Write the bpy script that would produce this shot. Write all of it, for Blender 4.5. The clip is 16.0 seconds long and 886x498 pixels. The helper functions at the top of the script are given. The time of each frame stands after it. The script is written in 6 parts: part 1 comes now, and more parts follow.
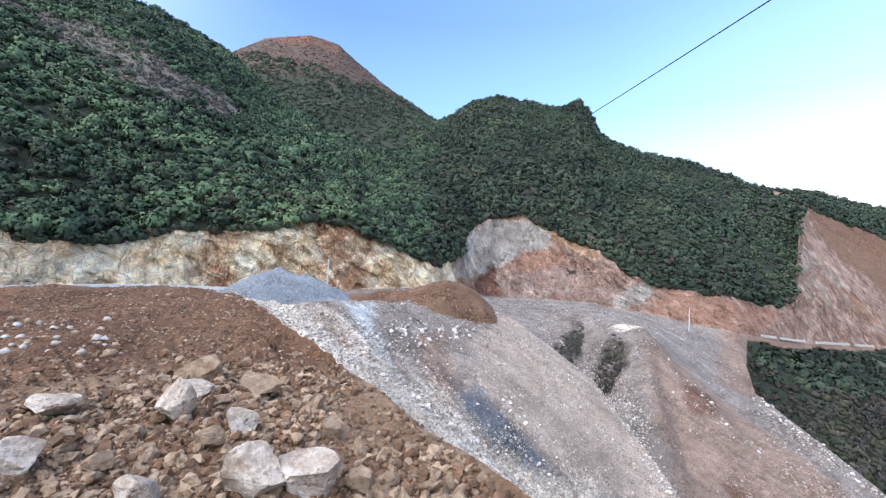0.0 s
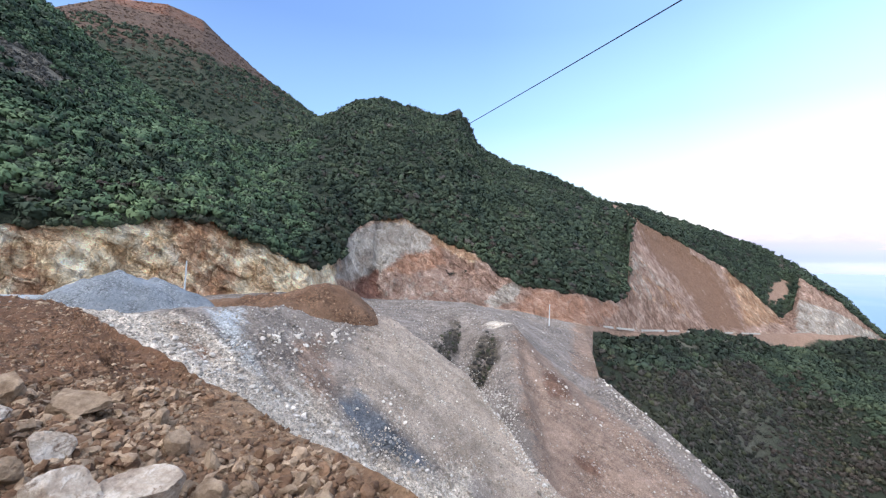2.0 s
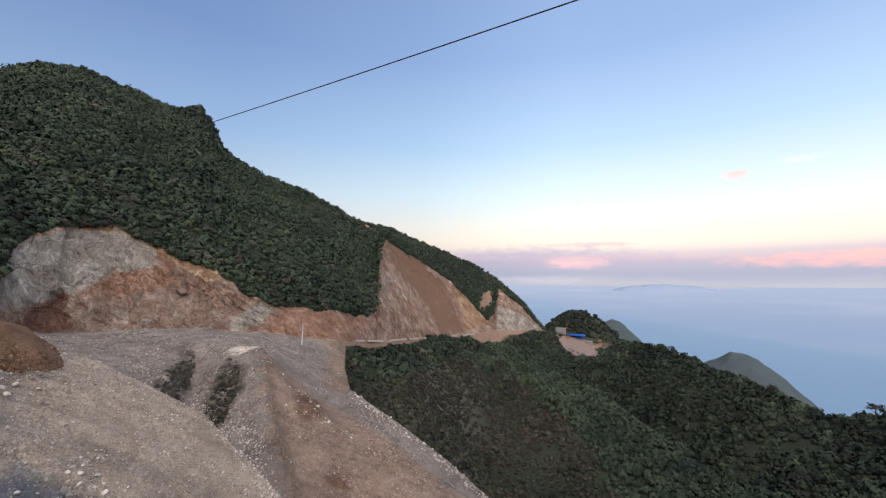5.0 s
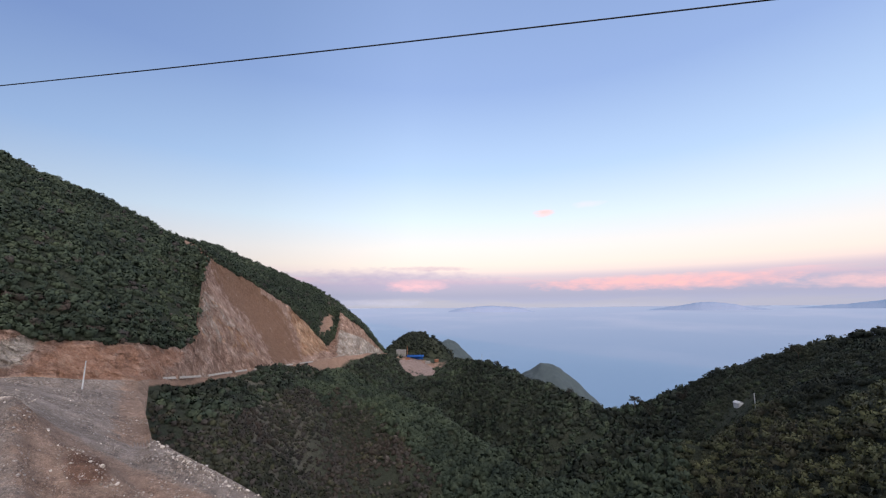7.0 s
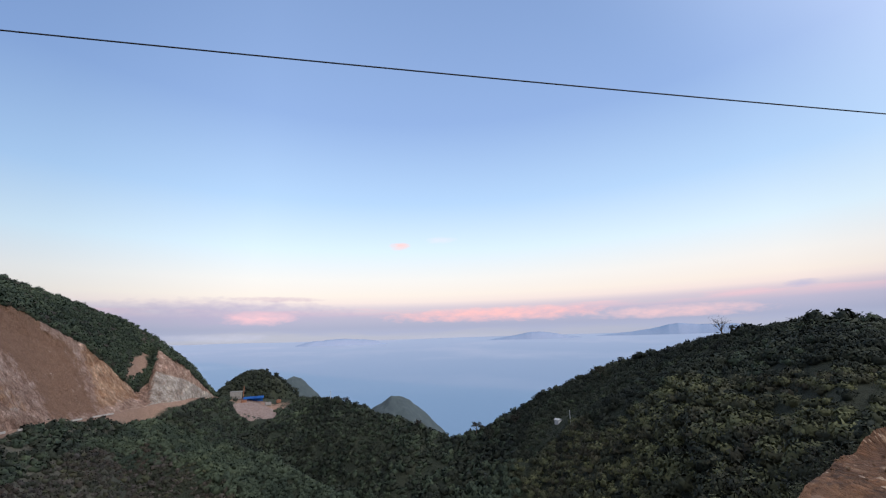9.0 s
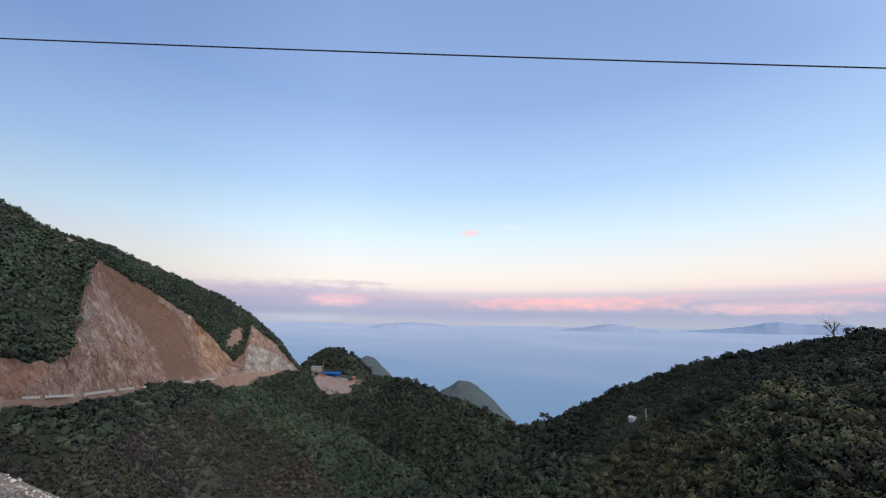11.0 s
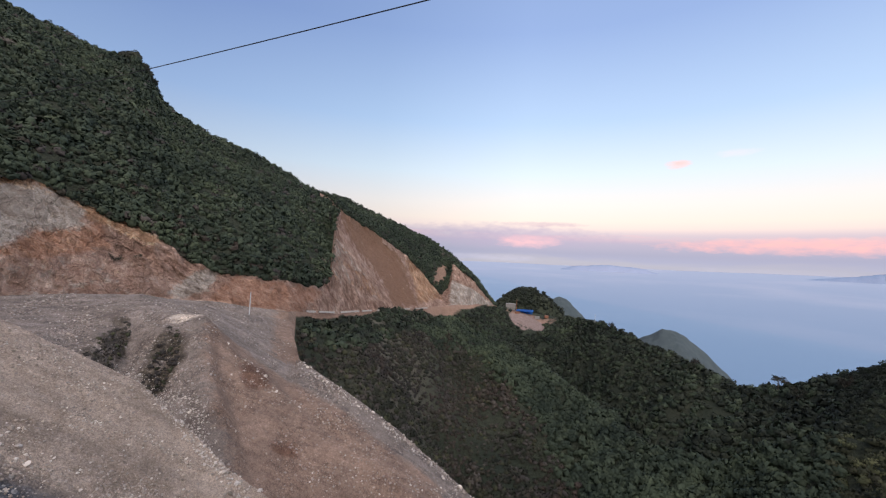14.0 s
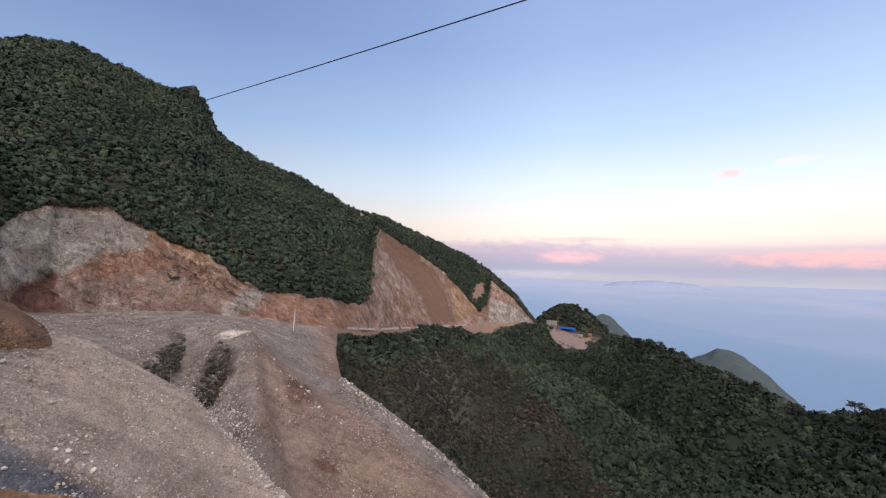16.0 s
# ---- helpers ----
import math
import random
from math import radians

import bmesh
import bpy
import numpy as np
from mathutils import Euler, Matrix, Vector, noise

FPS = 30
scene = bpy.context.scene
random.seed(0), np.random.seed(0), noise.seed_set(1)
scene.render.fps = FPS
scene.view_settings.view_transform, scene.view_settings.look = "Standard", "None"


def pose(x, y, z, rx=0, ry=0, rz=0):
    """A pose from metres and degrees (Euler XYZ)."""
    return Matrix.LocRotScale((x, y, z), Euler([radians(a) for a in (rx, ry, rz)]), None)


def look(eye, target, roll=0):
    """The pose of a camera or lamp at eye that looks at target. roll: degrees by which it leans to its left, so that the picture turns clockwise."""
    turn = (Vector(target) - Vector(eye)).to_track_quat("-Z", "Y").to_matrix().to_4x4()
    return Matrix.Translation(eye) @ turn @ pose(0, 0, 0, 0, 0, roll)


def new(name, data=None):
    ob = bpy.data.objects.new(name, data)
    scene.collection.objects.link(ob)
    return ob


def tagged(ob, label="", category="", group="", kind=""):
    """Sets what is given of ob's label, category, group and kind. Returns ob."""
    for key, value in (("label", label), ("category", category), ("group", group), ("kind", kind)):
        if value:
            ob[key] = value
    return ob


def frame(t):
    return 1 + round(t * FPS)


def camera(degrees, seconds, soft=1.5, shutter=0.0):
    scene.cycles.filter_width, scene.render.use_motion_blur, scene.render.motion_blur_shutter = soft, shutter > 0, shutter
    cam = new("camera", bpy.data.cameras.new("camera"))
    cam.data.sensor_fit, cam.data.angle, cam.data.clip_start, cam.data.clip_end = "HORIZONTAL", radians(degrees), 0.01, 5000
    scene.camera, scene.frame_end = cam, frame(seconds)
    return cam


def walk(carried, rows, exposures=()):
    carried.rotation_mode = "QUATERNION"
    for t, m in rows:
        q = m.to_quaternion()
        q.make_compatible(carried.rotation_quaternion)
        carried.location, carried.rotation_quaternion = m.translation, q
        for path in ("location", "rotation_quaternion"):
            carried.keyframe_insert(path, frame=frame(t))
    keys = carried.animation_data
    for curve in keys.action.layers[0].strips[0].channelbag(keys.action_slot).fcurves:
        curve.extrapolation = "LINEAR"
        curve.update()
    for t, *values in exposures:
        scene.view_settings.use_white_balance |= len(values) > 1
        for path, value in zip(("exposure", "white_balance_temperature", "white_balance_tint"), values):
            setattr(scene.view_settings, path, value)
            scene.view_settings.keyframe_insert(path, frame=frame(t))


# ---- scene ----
# ---- camera ----
cam = camera(94.8, 16.0, soft=1.2)
PATH = [
    (0.00, pose(0.001, -0.000, 1.700, 91.19, -2.18, -0.12)),
    (0.50, pose(0.023, -0.001, 1.680, 91.41, -2.21, -4.32)),
    (1.00, pose(0.044, -0.003, 1.660, 91.68, -2.31, -8.36)),
    (1.50, pose(0.063, -0.007, 1.640, 91.92, -2.27, -12.19)),
    (2.00, pose(0.086, -0.012, 1.620, 92.17, -2.25, -16.57)),
    (2.50, pose(0.111, -0.021, 1.617, 92.47, -2.32, -21.78)),
    (3.00, pose(0.137, -0.033, 1.615, 92.89, -2.26, -27.17)),
    (3.50, pose(0.163, -0.048, 1.613, 93.50, -2.10, -32.96)),
    (4.00, pose(0.187, -0.065, 1.610, 94.09, -1.72, -38.49)),
    (6.50, pose(0.276, -0.182, 1.512, 97.99, 0.09, -66.67)),
    (7.00, pose(0.285, -0.207, 1.492, 98.87, 0.25, -71.68)),
    (7.50, pose(0.293, -0.235, 1.476, 99.92, 0.49, -77.21)),
    (8.00, pose(0.298, -0.262, 1.459, 101.02, 0.88, -82.43)),
    (8.50, pose(0.300, -0.290, 1.442, 102.13, 1.37, -87.75)),
    (9.10, pose(0.300, -0.314, 1.428, 103.02, 1.50, -92.16)),
    (9.75, pose(0.300, -0.316, 1.446, 103.10, 0.89, -92.69)),
    (10.40, pose(0.300, -0.296, 1.463, 102.41, -0.14, -89.13)),
    (11.00, pose(0.297, -0.260, 1.480, 101.20, -1.12, -82.48)),
    (11.50, pose(0.290, -0.225, 1.470, 99.95, -1.84, -75.66)),
    (12.00, pose(0.282, -0.196, 1.459, 98.50, -2.51, -70.00)),
    (12.50, pose(0.271, -0.171, 1.449, 96.54, -2.85, -64.81)),
    (13.00, pose(0.262, -0.154, 1.439, 94.58, -2.98, -60.98)),
    (13.50, pose(0.255, -0.142, 1.413, 92.91, -2.91, -58.21)),
    (14.00, pose(0.249, -0.133, 1.386, 92.12, -2.80, -56.30)),
    (14.50, pose(0.246, -0.128, 1.360, 92.14, -2.70, -55.08)),
    (15.00, pose(0.242, -0.123, 1.334, 92.92, -2.64, -53.97)),
    (15.50, pose(0.238, -0.118, 1.308, 93.82, -2.53, -52.71)),
    (16.00, pose(0.233, -0.111, 1.282, 94.26, -2.34, -50.96)),
]
EXPOSURES = [(0.0, 1.42, 5850, 7), (1.5, 1.30, 5930, 7), (3.0, 0.92, 6400, 4), (4.2, 0.58, 6850, 6), (6.5, 0.36, 6750, 15), (8.5, 0.28, 6450, 10),
             (11.0, 0.265, 6400, 10), (12.5, 0.265, 6450, 10), (14.0, 0.34, 6780, 15), (16.0, 0.43, 6920, 16)]
walk(cam, PATH, EXPOSURES)

# ---- world, sun ----
SUN_AZ, SUN_EL = -128.0, 5.0      # degrees, clockwise from +y
world = bpy.data.worlds.new("world")
scene.world = world
world.use_nodes = True


def node(tree, kind, loc=(0, 0), **values):
    n = tree.nodes.new(kind)
    n.location = loc
    for key, value in values.items():
        if key in n.inputs:
            n.inputs[key].default_value = value
    return n


def ramp(tree, stops, fac):
    n = tree.nodes.new("ShaderNodeValToRGB")
    el = n.color_ramp.elements
    while len(el) < len(stops):
        el.new(0.5)
    for e, (p, c) in zip(el, stops):
        e.position = p
        e.color = (*c, 1) if len(c) == 3 else c
    tree.links.new(fac, n.inputs["Fac"])
    return n.outputs["Color"]


def maths(tree, op, a, b=None, clamp=False):
    n = tree.nodes.new("ShaderNodeMath")
    n.operation, n.use_clamp = op, clamp
    for k, v in enumerate((a, b)):
        if v is None:
            continue
        if isinstance(v, (int, float)):
            n.inputs[k].default_value = v
        else:
            tree.links.new(v, n.inputs[k])
    return n.outputs[0]


def mix(tree, fac, a, b, how="MIX"):
    n = tree.nodes.new("ShaderNodeMix")
    n.data_type, n.blend_type = "RGBA", how
    for k, v in ((0, fac), (6, a), (7, b)):
        if isinstance(v, (int, float)):
            n.inputs[k].default_value = v
        elif isinstance(v, tuple):
            n.inputs[k].default_value = (*v, 1)
        else:
            tree.links.new(v, n.inputs[k])
    return n.outputs[2]


def dot(tree, a, v):
    n = tree.nodes.new("ShaderNodeVectorMath")
    n.operation = "DOT_PRODUCT"
    tree.links.new(a, n.inputs[0])
    n.inputs[1].default_value = tuple(v)
    return n.outputs["Value"]


GLOW = 3.15
WISPS = [(64.0, 4.4, 15.0, 1.7, (0.43, 0.39, 0.53), 0.8), (86.0, 13.4, 1.5, 0.55, (0.98, 0.55, 0.50), 0.95), (92.0, 14.2, 2.2, 0.5, (1.0, 0.74, 0.68), 0.25),
         (70.0, 6.1, 6.0, 0.35, (0.52, 0.40, 0.50), 0.8), (133.5, 5.1, 1.6, 0.4, (0.42, 0.42, 0.58), 0.8),
         (99.0, 3.7, 15.0, 1.0, (1.0, 0.52, 0.48), 0.85), (121.0, 3.0, 10.0, 0.8, (1.0, 0.60, 0.55), 0.6),
         (68.0, 3.7, 4.5, 0.9, (1.0, 0.58, 0.58), 0.75), (63.0, 1.3, 7.0, 0.5, (0.58, 0.58, 0.70), 0.45), (95.0, 0.8, 9.0, 0.35, (0.50, 0.52, 0.66), 0.3)]


def make_world():
    t = world.node_tree
    t.nodes.clear()
    out = t.nodes.new("ShaderNodeOutputWorld")
    bg = t.nodes.new("ShaderNodeBackground")
    sky = t.nodes.new("ShaderNodeTexSky")
    sky.sky_type, sky.sun_disc = "NISHITA", False
    sky.sun_elevation, sky.sun_rotation = radians(SUN_EL), radians(SUN_AZ)
    sky.altitude, sky.dust_density = 1500, 0.8
    dim = t.nodes.new("ShaderNodeVectorMath")
    dim.operation = "SCALE"
    dim.inputs["Scale"].default_value = 0.12
    t.links.new(sky.outputs[0], dim.inputs[0])
    co = t.nodes.new("ShaderNodeTexCoord")
    sep = t.nodes.new("ShaderNodeSeparateXYZ")
    t.links.new(co.outputs["Generated"], sep.inputs[0])
    # sine of the elevation, -0.25 to 0.75 onto 0 to 1
    up = maths(t, "ADD", sep.outputs["Z"], 0.25, True)
    dusk = ramp(t, [(0.0, (0.22, 0.33, 0.52)), (0.22, (0.34, 0.43, 0.62)), (0.268, (0.37, 0.41, 0.57)), (0.290, (0.39, 0.39, 0.55)),
                    (0.315, (0.49, 0.44, 0.58)), (0.334, (0.64, 0.53, 0.63)), (0.348, (0.90, 0.73, 0.70)), (0.364, (0.95, 0.82, 0.74)), (0.40, (0.93, 0.875, 0.835)),
                    (0.47, (0.74, 0.88, 0.98)), (0.58, (0.48, 0.68, 0.96)), (0.75, (0.30, 0.45, 0.78)), (1.0, (0.22, 0.34, 0.62))], up)
    col = mix(t, 0.2, dusk, dim.outputs[0])
    # long thin banks of cloud near the horizon
    stretch = t.nodes.new("ShaderNodeMapping")
    stretch.inputs["Scale"].default_value = (2.6, 2.6, 26)
    t.links.new(co.outputs["Generated"], stretch.inputs["Vector"])
    stretch2 = t.nodes.new("ShaderNodeMapping")
    stretch2.inputs["Scale"].default_value = (1, 1, 3)
    t.links.new(co.outputs["Generated"], stretch2.inputs["Vector"])
    nz = node(t, "ShaderNodeTexNoise", Scale=1.7, Detail=6.0, Roughness=0.55)
    t.links.new(stretch.outputs[0], nz.inputs["Vector"])
    lift = maths(t, "ADD", up, maths(t, "MULTIPLY", maths(t, "SUBTRACT", nz.outputs["Fac"], 0.5), 0.055))
    bank = ramp(t, [(0.268, (0.2, 0.2, 0.2)), (0.282, (1, 1, 1)), (0.322, (1, 1, 1)), (0.332, (0, 0, 0))], lift)
    bankcol = ramp(t, [(0.266, (0.36, 0.40, 0.57)), (0.290, (0.335, 0.36, 0.50)), (0.315, (0.43, 0.41, 0.53)), (0.334, (0.84, 0.52, 0.54))], up)
    col = mix(t, maths(t, "MULTIPLY", bank, 0.75), col, bankcol)
    # small wisps: bearing, elevation, half width and height in degrees, colour
    for az, el, w, h, c, k in WISPS:
        a, e = radians(az), radians(el)
        side = (math.cos(a), -math.sin(a), 0)
        ahead = Vector((math.sin(a) * math.cos(e), math.cos(a) * math.cos(e), math.sin(e)))
        rise = Vector(side).cross(ahead)
        dx, dy = (maths(t, "DIVIDE", dot(t, co.outputs["Generated"], v), math.sin(radians(q))) for v, q in ((side, w), (rise, h)))
        far = maths(t, "ADD", maths(t, "MULTIPLY", dx, dx), maths(t, "MULTIPLY", dy, dy))
        puff = node(t, "ShaderNodeTexNoise", Scale=30.0, Detail=5.0, Roughness=0.6)
        t.links.new(stretch2.outputs[0], puff.inputs["Vector"])
        far = maths(t, "ADD", far, maths(t, "MULTIPLY", maths(t, "SUBTRACT", puff.outputs["Fac"], 0.5), 2.4))
        edge = node(t, "ShaderNodeMapRange", **{"From Min": 1.2, "From Max": -0.5})
        t.links.new(far, edge.inputs["Value"])
        near = maths(t, "GREATER_THAN", dot(t, co.outputs["Generated"], ahead), 0.9)
        col = mix(t, maths(t, "MULTIPLY", maths(t, "MULTIPLY", edge.outputs[0], near), k), col, c)
    # the sky is deepest square to the sun, paler over the lowland opposite
    level = t.nodes.new("ShaderNodeVectorMath")
    level.operation = "MULTIPLY"
    t.links.new(co.outputs["Generated"], level.inputs[0])
    level.inputs[1].default_value = (1, 1, 0)
    unit = t.nodes.new("ShaderNodeVectorMath")
    unit.operation = "NORMALIZE"
    t.links.new(level.outputs[0], unit.inputs[0])
    over = dot(t, unit.outputs[0], (math.sin(radians(100)), math.cos(radians(100)), 0))
    deep = ramp(t, [(0.30, (0.45, 0.50, 0.60)), (0.60, (0.58, 0.63, 0.72)), (0.80, (0.78, 0.815, 0.85)), (0.92, (1, 1, 1))], maths(t, "ADD", maths(t, "MULTIPLY", over, 0.5), 0.5))
    col = mix(t, 1.0, col, deep, "MULTIPLY")
    # the bright half of the twilight sky round the low sun
    sun_way = (math.sin(radians(SUN_AZ)) * 0.85, math.cos(radians(SUN_AZ)) * 0.85, 0.53)
    glow = maths(t, "MAXIMUM", dot(t, co.outputs["Generated"], sun_way), 0.0)
    glow = maths(t, "MULTIPLY", maths(t, "POWER", glow, 2.3), GLOW)
    warm = t.nodes.new("ShaderNodeVectorMath")
    warm.operation = "SCALE"
    warm.inputs[0].default_value = (0.99, 0.95, 0.92)
    t.links.new(glow, warm.inputs["Scale"])
    col = mix(t, 1.0, col, warm.outputs[0], "ADD")
    t.links.new(col, bg.inputs["Color"])
    bg.inputs["Strength"].default_value = 1.0
    t.links.new(bg.outputs[0], out.inputs[0])


make_world()

sun_data = bpy.data.lights.new("sun", "SUN")
sun_data.energy, sun_data.angle, sun_data.color = 4.0, radians(0.6), (1.0, 0.36, 0.18)
sun = new("sun", sun_data)
sa, se = radians(SUN_AZ), radians(SUN_EL)
sun.matrix_world = look((0, 0, 600), (-1000 * math.sin(sa) * math.cos(se), -1000 * math.cos(sa) * math.cos(se), 600 - 1000 * math.sin(se)))


# ---- materials ----
def material(name, rough=0.9):
    m = bpy.data.materials.new(name)
    m.use_nodes = True
    t = m.node_tree
    b = t.nodes["Principled BSDF"]
    b.inputs["Roughness"].default_value = rough
    b.inputs["Specular IOR Level"].default_value = 0.25
    return m, t, b


def place(t):
    return t.nodes.new("ShaderNodeNewGeometry").outputs["Position"]


def grain(t, scale, detail=5.0, rough=0.6, at=None, stretch=None):
    n = node(t, "ShaderNodeTexNoise", Scale=scale, Detail=detail, Roughness=rough)
    v = at or place(t)
    if stretch:
        m = t.nodes.new("ShaderNodeMapping")
        m.inputs["Scale"].default_value = stretch[0]
        m.inputs["Rotation"].default_value = stretch[1]
        t.links.new(v, m.inputs["Vector"])
        v = m.outputs[0]
    t.links.new(v, n.inputs["Vector"])
    return n.outputs["Fac"]


def relief(t, b, height, strength, distance):
    n = node(t, "ShaderNodeBump", Strength=strength, Distance=distance)
    t.links.new(height, n.inputs["Height"])
    t.links.new(n.outputs[0], b.inputs["Normal"])


def layer(t, name):
    n = t.nodes.new("ShaderNodeAttribute")
    n.attribute_name = name
    return n.outputs["Fac"]


def spread(t, fac, lo, hi):
    n = node(t, "ShaderNodeMapRange", **{"From Min": lo, "From Max": hi})
    t.links.new(fac, n.inputs["Value"])
    return n.outputs[0]


def stones(t, scale):
    n = t.nodes.new("ShaderNodeTexVoronoi")
    n.inputs["Scale"].default_value = scale
    t.links.new(place(t), n.inputs["Vector"])
    return n


def ground_material(name, layers, base, speck, fine, bump, runs=False):
    """Loose ground: a base of two tones, further layers by the zones of the surface, and bright specks of stone."""
    m, t, b = material(name, 0.95)
    col = mix(t, spread(t, grain(t, 0.35, 6), 0.35, 0.65), *base)
    rag = maths(t, "SUBTRACT", grain(t, 0.8, 8, 0.75), 0.5)
    streak = None
    if runs:
        way = t.nodes.new("ShaderNodeCombineXYZ")
        t.links.new(layer(t, "run"), way.inputs[0])
        t.links.new(layer(t, "along"), way.inputs[1])
        streak = grain(t, 0.7, 7, 0.7, at=way.outputs[0])
        rag = maths(t, "ADD", maths(t, "MULTIPLY", rag, 0.9), maths(t, "MULTIPLY", maths(t, "SUBTRACT", streak, 0.5), 1.5))
    for zone, tones in layers:
        w = spread(t, maths(t, "ADD", layer(t, zone), maths(t, "MULTIPLY", rag, 0.65)), 0.36, 0.64)
        col = mix(t, w, col, mix(t, spread(t, grain(t, 0.8, 6), 0.35, 0.65), *tones))
    if runs:
        col = mix(t, 0.45, col, ramp(t, [(0.34, (0.55, 0.54, 0.53)), (0.48, (0.95, 0.95, 0.95)), (0.62, (1.35, 1.34, 1.32))], streak), "MULTIPLY")
        col = mix(t, 0.45, col, ramp(t, [(0.36, (0.5, 0.48, 0.46)), (0.5, (1, 1, 1)), (0.64, (1.4, 1.4, 1.4))], grain(t, 0.16, 7, 0.7)), "MULTIPLY")
        col = mix(t, 0.5, col, ramp(t, [(0.34, (0.3, 0.29, 0.28)), (0.5, (1, 1, 1)), (0.66, (1.7, 1.7, 1.7))], grain(t, 7.0, 4, 0.75)), "MULTIPLY")
    # rubble at two sizes: each stone its own tone, dark joints, a few bright ones
    height = grain(t, fine, 6, 0.7)
    calm = 1.0
    if runs:
        calm = maths(t, "SUBTRACT", 1.0, maths(t, "ADD", maths(t, "MULTIPLY", layer(t, "tan"), 0.75), maths(t, "MULTIPLY", layer(t, "brown"), 0.45)), True)
    for size, low, high, joint in ((fine, 0.66, 1.34, 0.45), (fine * 2.7, 0.58, 1.44, 0.40)):
        v = stones(t, size)
        tone = t.nodes.new("ShaderNodeSeparateColor")
        t.links.new(v.outputs["Color"], tone.inputs[0])
        some = maths(t, "MULTIPLY", spread(t, grain(t, fine * 0.09, 6, 0.75), 0.40, 0.60), calm)
        col = mix(t, maths(t, "MULTIPLY", some, 0.85), col, mix(t, tone.outputs[0], (low, low, low), (high, high * 0.985, high * 0.96)), "MULTIPLY")
        col = mix(t, maths(t, "MULTIPLY", maths(t, "MULTIPLY", spread(t, v.outputs["Distance"], 0.45, 0.75), some), joint), col, (0.35, 0.33, 0.31), "MULTIPLY")
        pick = maths(t, "MULTIPLY", spread(t, tone.outputs[1], 0.86, 0.90), spread(t, v.outputs["Distance"], 0.46, 0.36))
        col = mix(t, maths(t, "MULTIPLY", maths(t, "MULTIPLY", pick, some), 0.7), col, speck)
        height = maths(t, "ADD", height, maths(t, "MULTIPLY", maths(t, "MULTIPLY", v.outputs["Distance"], some), -0.9 * fine / size))
    col = mix(t, 0.5, col, mix(t, grain(t, fine * 1.3, 4, 0.7), (0.3, 0.3, 0.3), (1.65, 1.65, 1.65)), "MULTIPLY")
    t.links.new(col, b.inputs["Base Color"])
    relief(t, b, height, 1.0, bump)
    return m


SOIL = ((0.095, 0.05, 0.033), (0.165, 0.094, 0.064))
TAN = ((0.265, 0.207, 0.162), (0.330, 0.264, 0.213))
BROWN = ((0.185, 0.124, 0.092), (0.255, 0.178, 0.136))
GREY = ((0.170, 0.138, 0.118), (0.245, 0.204, 0.178))
PALE = ((0.42, 0.355, 0.292), (0.57, 0.49, 0.412))
BLUE = ((0.28, 0.285, 0.29), (0.40, 0.405, 0.41))
SLATE = ((0.078, 0.082, 0.094), (0.135, 0.142, 0.158))
mat_mound = ground_material("brown_earth", [("pale", ((0.20, 0.118, 0.068), (0.34, 0.23, 0.145)))], ((0.098, 0.046, 0.024), (0.185, 0.098, 0.054)), (0.50, 0.37, 0.26), 7.0, 0.10)
mat_spoil = ground_material("rock_spoil", [("tan", TAN), ("brown", BROWN), ("pale", PALE), ("blue", BLUE), ("soil", SOIL), ("slate", SLATE), ("grass", ((0.062, 0.05, 0.037), (0.115, 0.094, 0.074)))],
                            GREY, (0.50, 0.475, 0.44), 2.2, 0.30, True)


